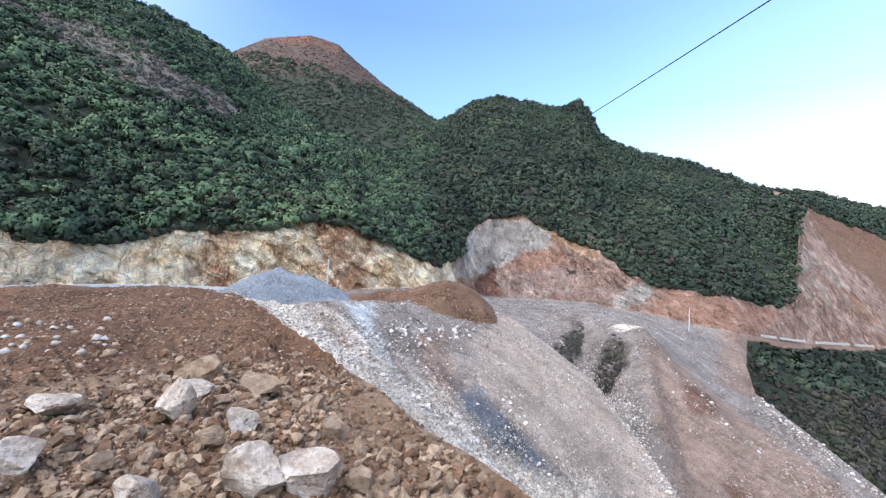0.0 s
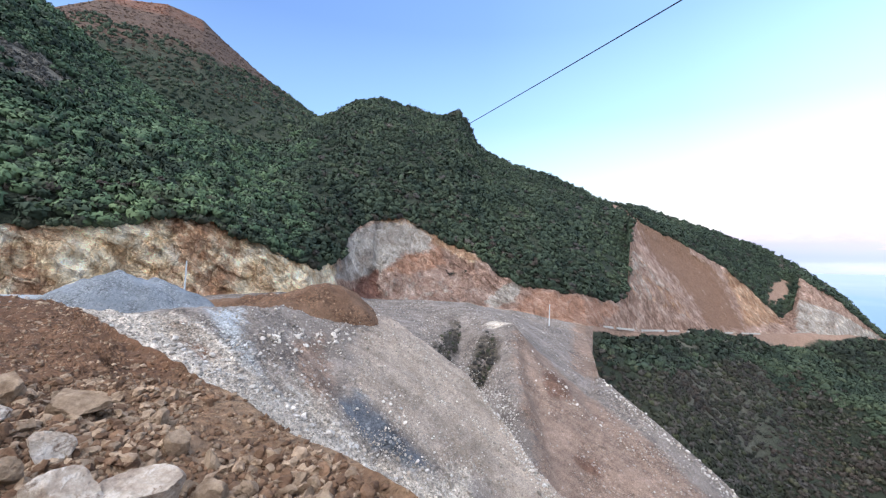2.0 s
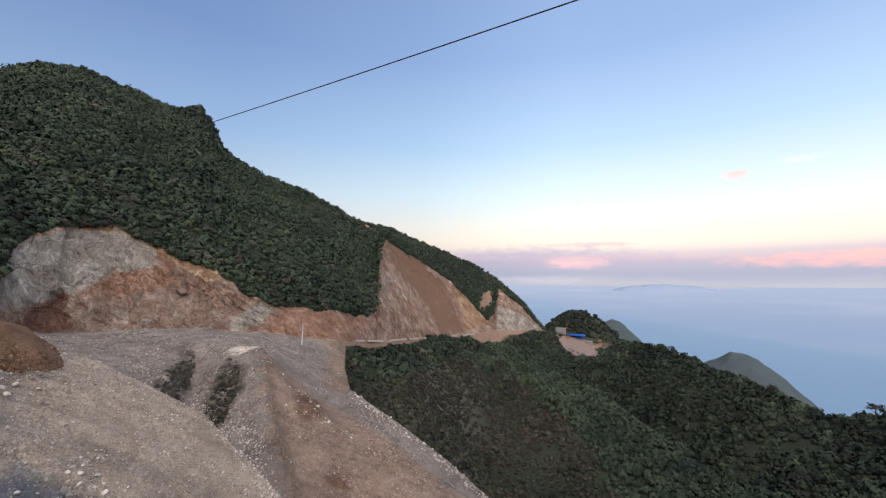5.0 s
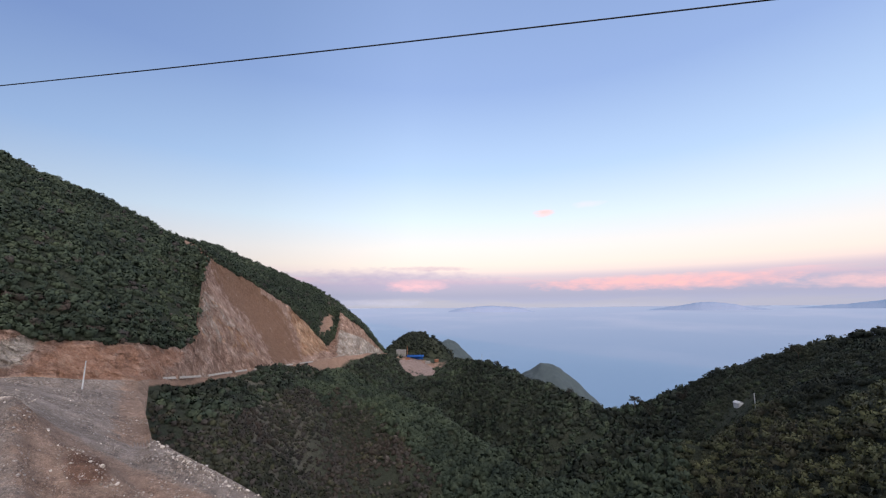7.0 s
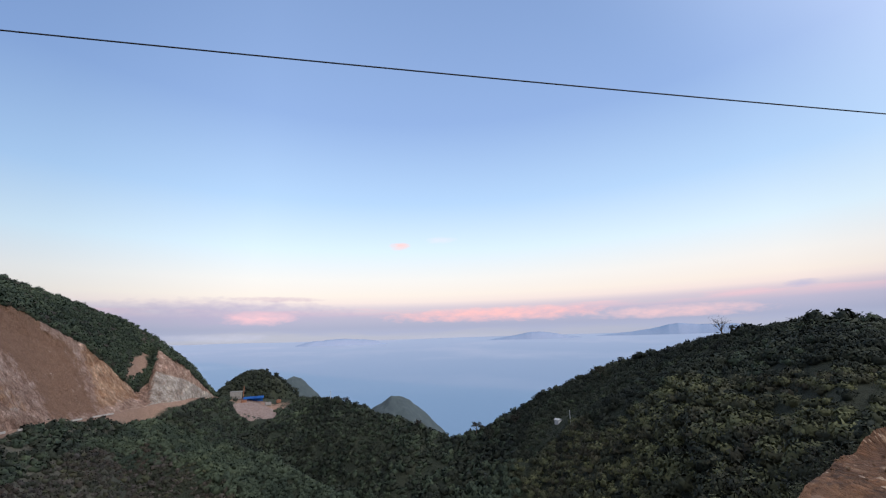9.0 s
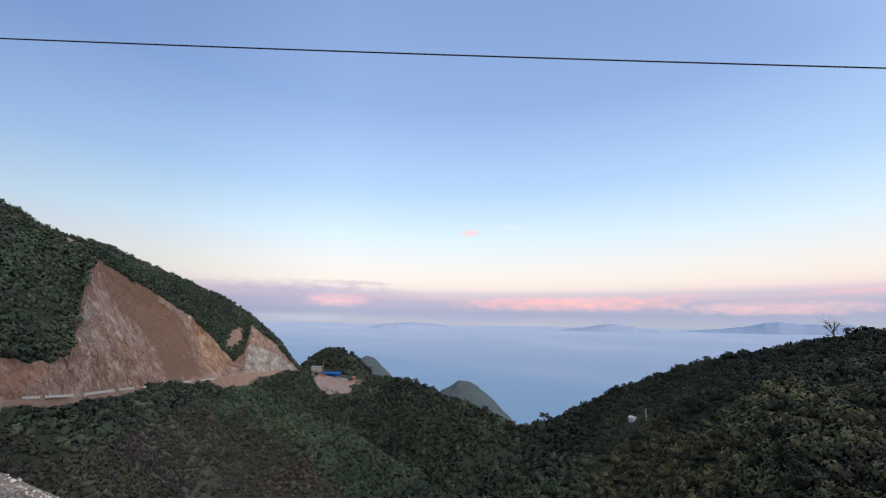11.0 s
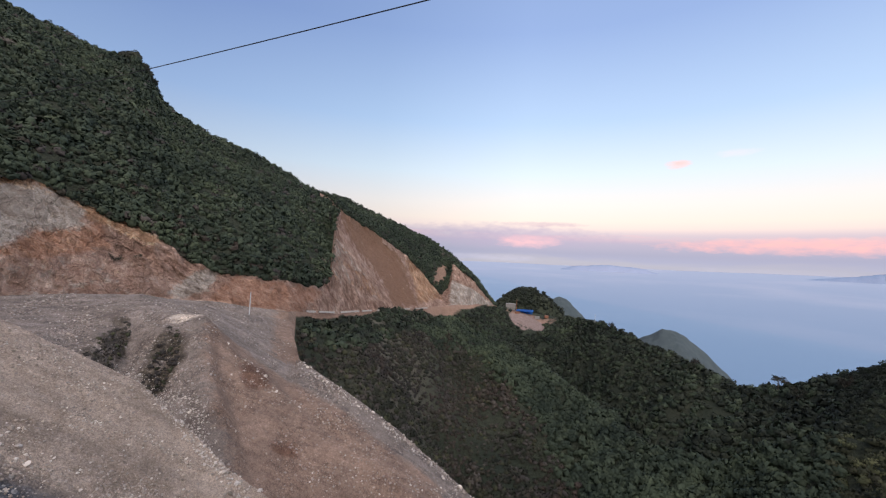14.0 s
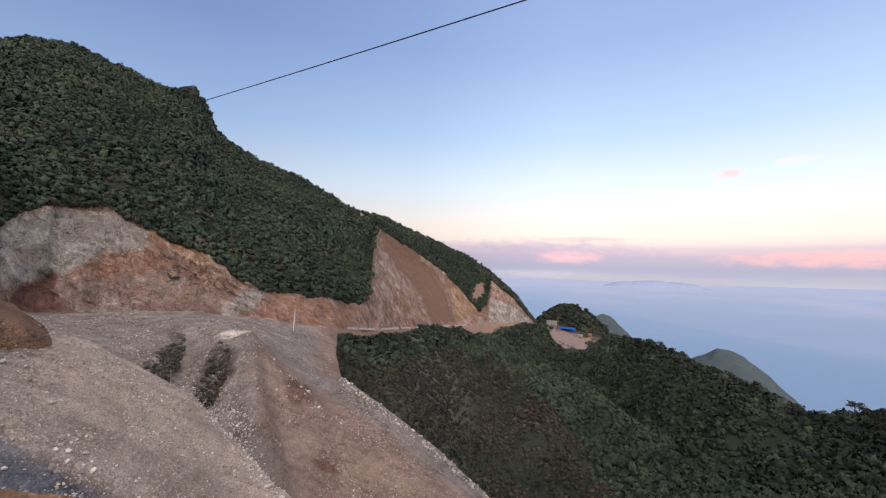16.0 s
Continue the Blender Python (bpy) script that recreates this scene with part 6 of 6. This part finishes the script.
def heap(name, x, y, rx, ry, high, turn, mat, label, peaks, rough, seed, sunk=0.4):
    """A tipped heap: overlapping cones on a round grid, ragged at the foot."""
    nr, na = 34, 96
    gen = np.random.default_rng(seed)
    s, a = np.linspace(0, 1, nr)[:, None], np.linspace(0, 2 * np.pi, na)[None]
    wob = 1 + 0.10 * np.sin(2 * a + seed) + 0.06 * np.sin(5 * a + 2 * seed)
    lx, ly = rx * s * np.cos(a) * wob, ry * s * np.sin(a) * wob
    h = np.zeros_like(lx)
    for px, py, ph, pr in peaks:
        h = np.maximum(h, ph * np.clip(1 - np.hypot((lx / rx - px), (ly / ry - py)) / pr, 0, 1) ** 0.9)
    c, sn = math.cos(radians(turn)), math.sin(radians(turn))
    gx, gy = x + lx * c - ly * sn, y + lx * sn + ly * c
    base = np.array([ground_z(u, v) for u, v in zip(gx.ravel(), gy.ravel())]).reshape(gx.shape)
    h = h * np.clip((1 - s) * 5, 0, 1) * high
    p = np.stack([gx, gy, base + h], -1)
    p[..., 2] += rough * (fbm(p, 0.35, 4, 0.6) + 0.5 * ridged(p, 0.5, 3)) * np.clip((1 - s) * 4, 0, 1) - sunk * np.clip((s - 0.86) / 0.14, 0, 1) + 0.06
    ob = mesh_object(name, p.reshape(-1, 3), grid_faces(nr, na)[:, ::-1], mat)
    at = ob.data.attributes.new("tan", "FLOAT", "POINT")
    at.data.foreach_set("value", (0.25 * fbm(p, 0.2, 3)).astype(np.float32).ravel())
    return tagged(ob, label, "heap")


heap("gravel_mound", -18.6, 50.0, 8.6, 4.6, 4.1, 18, mat_gravel, "steep heap of blue-grey crushed gravel on the terrace",
     [(-0.15, 0, 1.0, 0.85), (-0.45, 0.1, 0.72, 0.6), (0.55, 0.1, 0.42, 0.5), (0.2, 0.1, 0.8, 0.7), (-0.25, -0.3, 0.7, 0.5), (0.05, 0.3, 0.8, 0.6)], 0.22, 3)
heap("soil_mound", -4.6, 57.5, 12.2, 6.8, 2.1, -4, mat_heap, "broad heap of reddish brown soil on the terrace",
     [(0.35, 0, 1.0, 0.8), (-0.15, 0.1, 0.78, 0.6), (0.62, -0.1, 0.8, 0.5), (-0.55, 0.1, 0.5, 0.5), (0.1, -0.25, 0.62, 0.5)], 0.55, 8)


# road and its edge walls
def road_strip(name, pts, width, label):
    """A made road laid 0.08 m over the bench, along a line of (bearing, distance)."""
    az = np.arange(pts[0][0], pts[-1][0] + 0.01, 0.5)
    q = np.array(pts)
    rr = np.interp(az, q[:, 0], q[:, 1])
    rows = []
    for s in np.linspace(-0.5, 0.5, 5):
        rows.append([(*polar(a, r + s * width), ground_z(*polar(a, r + 0 * s)) + 0.10 - 0.05 * abs(s)) for a, r in zip(az, rr)])
    v = np.array(rows)
    return tagged(mesh_object(name, v.reshape(-1, 3), grid_faces(*v.shape[:2]), mat_concrete), label, "road", kind="structure")


road_strip("road", [(-54, 88), (-47, 88), (-27, 88.5), (-18, 89)], 4.0, "pale concrete mountain road below the cut")


def barrier(pts, count, high, label, mat, gaps=()):
    """A low wall of cast lengths end to end."""
    base = empty("barrier_wall", *polar(*pts[0]), ground_z(*polar(*pts[0])))
    tagged(base, label, "barrier wall")
    q = np.array(pts)
    az = np.linspace(q[0, 0], q[-1, 0], count + 1)
    rr = np.interp(az, q[:, 0], q[:, 1])
    inv = base.matrix_world.inverted()
    for k in range(count):
        if k in gaps:
            continue
        a, b = Vector((*polar(az[k], rr[k]), 0)), Vector((*polar(az[k + 1], rr[k + 1]), 0))
        d = b - a
        a.z, b.z = (float(ring_at("cut_base", g)[1]) for g in (az[k], az[k + 1]))
        bm = bmesh.new()
        ln = (b - a).length
        box(bm, -ln / 2 + 0.03, -0.22, -0.35, ln / 2 - 0.03, 0.22, high * 0.35, 0.03)
        box(bm, -ln / 2 + 0.03, -0.13, high * 0.35, ln / 2 - 0.03, 0.13, high, 0.03)
        ob = part("wall_length", bm, mat, base)
        ob.matrix_local = inv @ Matrix.Translation((a + b) / 2) @ (d + Vector((0, 0, b.z - a.z))).to_track_quat("X", "Z").to_matrix().to_4x4()


barrier([(-52, 84.6), (-47, 84.6), (-36, 85), (-24, 85.4)], 16, 1.05, "low white concrete wall along the road edge", mat_concrete)
barrier([(38.2, 156), (42.3, 178), (50, 238), (54.5, 282)], 40, 0.42, "low pale broken kerb wall along the far road", mat_boulder, (3, 9, 10, 17, 21, 22, 27, 30, 31, 34, 35))


def utility_pole(x, y, high, lean, arm, label, mat=mat_concrete):
    base = empty("utility_pole", x, y, ground_z(x, y) - 0.1)
    base.rotation_euler = (0, radians(lean), 0.6)
    tagged(base, label, "pole", "poles along the road")
    part("shaft", rod(bmesh.new(), (0, 0, -0.6), (0, 0, high), 0.17, 0.11, 10), mat, base)
    if arm:
        part("crossarm", box(bmesh.new(), -0.8, -0.06, high - 0.6, 0.8, 0.06, high - 0.48, 0.01), mat_dark, base)
        for s in (-0.65, 0.0, 0.65):
            part("insulator", rod(bmesh.new(), (s, 0, high - 0.48), (s, 0, high - 0.22), 0.05, 0.03, 6), mat_white, base)


utility_pole(*polar(-15.6, 83.0), 6.6, 1.0, False, "slim grey concrete pole in front of the rock cut")
utility_pole(*polar(31.4, 131.0), 7.2, 1.5, False, "pale concrete pole beside the road below the cut")
utility_pole(*polar(107.9, 160.0), 5.2, 0.0, False, "short pale pole on the scrub slope")
utility_pole(*polar(77.0, 330.0), 8.0, 0.0, True, "dark distant pole on the crest")


for end in CABLE_ENDS:
    utility_pole(end.x, end.y, end.z - ground_z(end.x, end.y) + 0.15, 0.0, False, "dark weathered wooden pole carrying the overhead cable", mat_bark)


# ---- hills beyond ----
def knoll(name, az, r, half, el_top, skew, mat, label, seed, foot=-160.0, rocky=0.0, sharp=0.0):
    """A separate steep hill: a rounded cone on a round grid."""
    nr, na = 40, 90
    s, a = np.linspace(0, 1, nr)[:, None], np.linspace(0, 2 * np.pi, na)[None]
    cx, cy = polar(az, r)
    wide = r * math.tan(radians(half))
    top = 1.7 + r * math.tan(radians(el_top))
    lx, ly = wide * s * np.cos(a) * (1 + 0.12 * np.sin(3 * a + seed)), 0.8 * wide * s * np.sin(a)
    h = ((1 - sharp) * (1 - s ** 2) + sharp * (1 - s)) * (1 + skew * s * np.cos(a))
    turn = -radians(az)
    p = np.stack([cx + lx * math.cos(turn) - ly * math.sin(turn), cy + lx * math.sin(turn) + ly * math.cos(turn), foot + (top - foot) * h], -1)
    p[..., 2] += (0.05 + rocky) * wide * (fbm(p, 3.0 / wide, 5, 0.6)) * np.clip(s * 6, 0, 1)
    tagged(mesh_object(name, p.reshape(-1, 3), grid_faces(nr, na)[:, ::-1], mat), label, "hill", kind="structure")
    return p


def dress(p, count, sizes, name, mat, label, seed, leaves=40):
    gen = np.random.default_rng(seed)
    i = (gen.random(count) ** 0.6 * (p.shape[0] - 1)).astype(int)
    j = gen.integers(p.shape[1] - 1, size=count)
    q = p[i, j] + gen.normal(size=(count, 3)) * [1.5, 1.5, 0]
    plant(name, q, sizes[0] + sizes[1] * gen.random(count), [mat], label, "bushes", gen, leaves, 1.0, 0.34)


k1 = knoll("knoll", 67.0, 520, 8.2, -3.05, 0.25, mat_floor, "dark wooded knoll beyond the road works", 2, -110)
dress(k1, 2600, (1.2, 1.8), "knoll_bushes", mat_leaf_shade, "dark bushes on the knoll", 31, 20)
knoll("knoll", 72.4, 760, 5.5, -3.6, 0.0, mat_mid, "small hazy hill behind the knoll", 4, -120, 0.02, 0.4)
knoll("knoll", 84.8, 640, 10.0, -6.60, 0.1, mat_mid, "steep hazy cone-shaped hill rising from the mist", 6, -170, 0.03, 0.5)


def far_range(az0, az1, r, peaks, label, seed):
    """A long mountain standing out of the mist: crest heights in degrees."""
    n, m = 120, 14
    az = np.linspace(az0, az1, n)
    u = np.linspace(0, 1, n)
    crest = np.interp(u, *np.array(peaks).T)
    crest = 1.7 + r * np.tan(np.radians(crest + 0.10 * fbm(np.stack([u * 14 + seed, 0 * u, 0 * u], -1), 1.0, 4)))
    v = np.linspace(-1, 1, m)
    p = np.stack([[(*polar(a, r + 300 * w), -140 + (c + 140) * (1 - abs(w) ** 1.3)) for a, c in zip(az, crest)] for w in v])
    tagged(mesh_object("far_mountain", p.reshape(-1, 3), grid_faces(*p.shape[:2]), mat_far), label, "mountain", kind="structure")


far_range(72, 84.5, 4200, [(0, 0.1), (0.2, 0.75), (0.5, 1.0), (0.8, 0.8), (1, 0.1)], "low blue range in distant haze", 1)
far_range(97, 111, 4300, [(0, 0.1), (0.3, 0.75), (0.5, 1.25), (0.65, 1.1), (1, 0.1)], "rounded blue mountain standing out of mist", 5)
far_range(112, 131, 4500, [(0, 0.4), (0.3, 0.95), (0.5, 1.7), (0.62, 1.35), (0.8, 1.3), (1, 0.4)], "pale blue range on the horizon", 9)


# ---- road works in the distance ----
def yard(az, r):
    x, y = polar(az, r)
    return x, y, ground_z(x, y)


def shed(x, y, z, turn):
    """Open work shed under a blue sheet roof."""
    b = empty("work_shed", x, y, z, turn)
    tagged(b, "long work shed with a bright blue sheet roof", "shed")
    for i in range(4):
        for s in (-1, 1):
            part("post", box(bmesh.new(), -7.5 + 5 * i - 0.12, s * 3.2 - 0.12, 0, -7.5 + 5 * i + 0.12, s * 3.2 + 0.12, 3.2), mat_dark, b)
    part("back_wall", box(bmesh.new(), -7.8, 3.0, 0, 7.8, 3.12, 3.1), mat_blue, b, "blue sheet wall")
    for s in (-1, 1):
        bm = bmesh.new()
        for i in range(24):
            x0 = -8.2 + 16.4 * i / 24
            vs = [bm.verts.new(c) for c in ((x0, 0, 4.6), (x0 + 0.34, 0, 4.66), (x0 + 0.34, s * 4.0, 3.16), (x0, s * 4.0, 3.1), (x0 + 0.6833, 0, 4.6), (x0 + 0.6833, s * 4.0, 3.1))]
            bm.faces.new(vs[:4])
            bm.faces.new((vs[1], vs[4], vs[5], vs[2]))
        bmesh.ops.solidify(bm, geom=bm.faces[:], thickness=0.06)
        part("roof", bm, mat_blue, b, "bright blue ribbed sheet roof")


def block_house(x, y, z, turn):
    b = empty("concrete_building", x, y, z, turn)
    tagged(b, "unfinished grey concrete building with empty window openings", "building")
    bm = bmesh.new()
    box(bm, -4.5, -3, 0, 4.5, -2.7, 1.0)
    box(bm, -4.5, -3, 2.4, 4.5, -2.7, 5.4)
    for x0, x1 in ((-4.5, -3.2), (-1.6, -0.6), (0.9, 1.9), (3.4, 4.5)):
        box(bm, x0, -3.004, 0.9, x1, -2.696, 2.5)
    box(bm, -4.5, -2.7, 0, -4.2, 3, 5.4)
    box(bm, 4.2, -2.7, 0, 4.5, 3, 5.4)
    box(bm, -4.2, 2.7, 0, 4.2, 3, 5.4)
    part("wall", bm, mat_drab, b)
    part("roof_slab", box(bmesh.new(), -4.8, -3.3, 5.404, 4.8, 3.3, 5.7, 0.03), mat_drab, b)
    part("column", box(bmesh.new(), 5.4, -0.25, 0, 5.9, 0.25, 9.5), mat_rust, b, "tall rust-brown post")


block_house(*yard(66.0, 403), -68)
shed(*yard(67.9, 407), -64)
heap("spoil_cone", *polar(68.3, 384), 19, 24, 2.5, -66, mat_tip, "pinkish tipped spoil fan below the shed", [(0, 0.3, 1.0, 1.0)], 0.6, 12, 0.8)


def container(x, y, z, turn, mat, label, ln=6.0):
    b = empty("site_container", x, y, z, turn)
    tagged(b, label, "container", "site containers")
    part("body", box(bmesh.new(), -ln / 2, -1.2, 0.1, ln / 2, 1.2, 2.6, 0.05), mat, b)
    bm = bmesh.new()
    for i in range(10):
        x0 = -ln / 2 + ln * (i + 0.3) / 10
        box(bm, x0, -1.26, 0.25, x0 + ln / 25, -1.2, 2.4)
    part("ribs", bm, mat, b)


container(*yard(66.9, 398), -66, mat_rust, "small orange-red site container beside the shed", 4.0)
container(*yard(69.6, 408), -60, mat_drab, "pale site cabin beyond the blue shed", 5.0)
container(*yard(70.8, 412), -50, mat_rust, "small rusty site container on the pad", 3.5)


def hut(x, y, z, turn):
    b = empty("hut", x, y, z, turn)
    tagged(b, "small white hut with a light sheet roof on the scrub slope", "hut")
    part("wall", box(bmesh.new(), -1.1, -0.9, -0.6, 1.1, 0.9, 1.2, 0.02), mat_concrete, b)
    bm = bmesh.new()
    for s in (-1, 1):
        vs = [bm.verts.new(c) for c in ((-1.3, 0, 1.7), (1.3, 0, 1.7), (1.3, s * 1.15, 1.1), (-1.3, s * 1.15, 1.1))]
        bm.faces.new(vs)
    bmesh.ops.solidify(bm, geom=bm.faces[:], thickness=0.08)
    part("roof", bm, mat_white, b, "white sheet roof")
    part("door", box(bmesh.new(), -0.35, -0.96, -0.5, 0.35, -0.903, 1.0), mat_dark, b, "dark plank door")


hut(*yard(106.4, 172), 25)


# ---- blocks lying on the spoil ----
def spoil_block(x, y, size, seed):
    gen = np.random.default_rng(seed)
    bm = bmesh.new()
    bmesh.ops.create_icosphere(bm, subdivisions=2, radius=0.5)
    planes = [(lambda d: (d / np.linalg.norm(d), 0.22 + 0.18 * gen.random()))(gen.normal(size=3)) for _ in range(9)]
    for v in bm.verts:
        p = np.array(v.co)
        for d, far in planes:
            p = p - d * max(p @ d - far, 0)
        v.co = (p[0] * size * 1.5, p[1] * size * 1.2, p[2] * size)
    ob = part("rock", bm, mat_chip if seed % 3 else mat_boulder)
    ob.matrix_world = pose(x, y, ground_z(x, y) + 0.2 * size, 20 * gen.random(), 20 * gen.random(), 360 * gen.random())
    tagged(ob, "pale broken rock lying loose on the grey spoil", "rock", "loose rocks on the spoil")


gen = np.random.default_rng(77)
for k in range(70):
    lines = [[(-13, 42), (-7.3, 40.2), (-2.9, 39.6), (1.0, 38.9), (4.2, 38.5), (9.0, 38.6)], [(-5, 47.0), (-4.2, 45.2), (-3.8, 43.3)], [(-3, 47), (1, 49.5), (5, 52)],
             [(26.5, 66), (27, 60), (25.5, 52), (24.5, 44)], [polar(a, rr - 1.2) for a, rr, _ in RINGS["bench_edge"] if 37 < a < 62], [(36, 78), (40, 70), (44, 58)], [(6.5, 42.6), (8.2, 44.0), (10.4, 41.2)]]
    line = np.array(lines[k % 7])
    i = int(gen.integers(len(line) - 1))
    q = line[i] + (line[i + 1] - line[i]) * gen.random() + gen.normal(size=2) * 0.7
    spoil_block(q[0], q[1], 0.24 + (0.2 if k % 7 == 6 else 0.5) * gen.random() ** 2, 300 + k)


# ---- single trees ----
def tree(x, y, high, crown, label, seed, bare=False, flat=1.0, trunk=0.5, name="tree", leaves=520, leaf=0.10):
    gen = np.random.default_rng(seed)
    b = empty(name, x, y, ground_z(x, y) - 0.1)
    tagged(b, label, name)
    bm = bmesh.new()
    rod(bm, (0, 0, -0.3), (0.1, 0, high * trunk), 0.035 * high, 0.02 * high, 8)
    tips = []
    for k in range(9 if bare else 6):
        a = 2.4 * k + gen.random()
        z0 = high * (trunk * 0.6 + 0.4 * trunk * gen.random())
        end = Vector((crown * 0.7 * math.cos(a), crown * 0.7 * math.sin(a), high * (0.62 + 0.36 * gen.random())))
        rod(bm, (0.1 * z0 / high, 0, z0), end, 0.014 * high, 0.005 * high, 5)
        tips.append(end)
        for _ in range(4 if bare else 1):
            sub = end + Vector(gen.normal(size=3)) * crown * 0.3
            rod(bm, Vector((0.1 * z0 / high, 0, z0)).lerp(end, 0.6), sub, 0.006 * high, 0.002 * high, 4)
            tips.append(sub)
    part("trunk", bm, mat_bark, b)
    out = []
    for _ in range(160 if bare else leaves):
        c = tips[int(gen.integers(len(tips)))]
        p = np.array(c) + gen.normal(size=3) * crown * 0.20 * np.array([1, 1, flat])
        d = gen.normal(size=3)
        u = np.cross(d, gen.normal(size=3))
        u /= np.linalg.norm(u)
        w = np.cross(d / np.linalg.norm(d), u)
        s = crown * (0.045 if bare else leaf)
        out.append([p - u * s, p - w * s * 0.6, p + u * s, p + w * s * 0.6])
    v = np.array(out).reshape(-1, 3)
    mesh_object("crown", v, np.arange(len(v)).reshape(-1, 4), mat_leaf_low, b, smooth=False)


tree(*polar(17.7, 138.5), 1.6, 1.5, "dark green shrub growing on a ledge of the rock cut", 70, False, 0.6, 0.3, "shrub", 420, 0.09)
tree(*polar(19.6, 139.5), 1.0, 0.9, "small green shrub on the ledge of the rock cut", 69, False, 0.6, 0.3, "shrub", 260, 0.10)
tree(*polar(95.9, 222), 6.5, 2.6, "lone umbrella-shaped tree on the saddle", 71, False, 0.35, 0.75)
tree(*polar(125.7, 150), 6.6, 2.2, "bare twiggy tree on the ridge", 72, True, 1.0, 0.5)
for k, (a, r, h) in enumerate([(88.3, 250, 5.0), (97.5, 205, 6.0), (101.0, 200, 5.0), (79.0, 320, 6.0), (112.0, 190, 5.0)]):
    tree(*polar(a, r), h, h * 0.42, "dark bushy tree standing out on the crest", 80 + k)

for k in range(22):
    a, r = 103 + 33 * gen.random(), 24 + 34 * gen.random()
    h = 1.8 + 1.8 * gen.random()
    tree(*polar(a, r), h, h * 0.62, ("dull green leafy shrub on the scrub slope", "olive shrub with pale new leaves on the slope")[k % 2], 120 + k, False, 0.8, 0.35, "shrub", 700, 0.055)
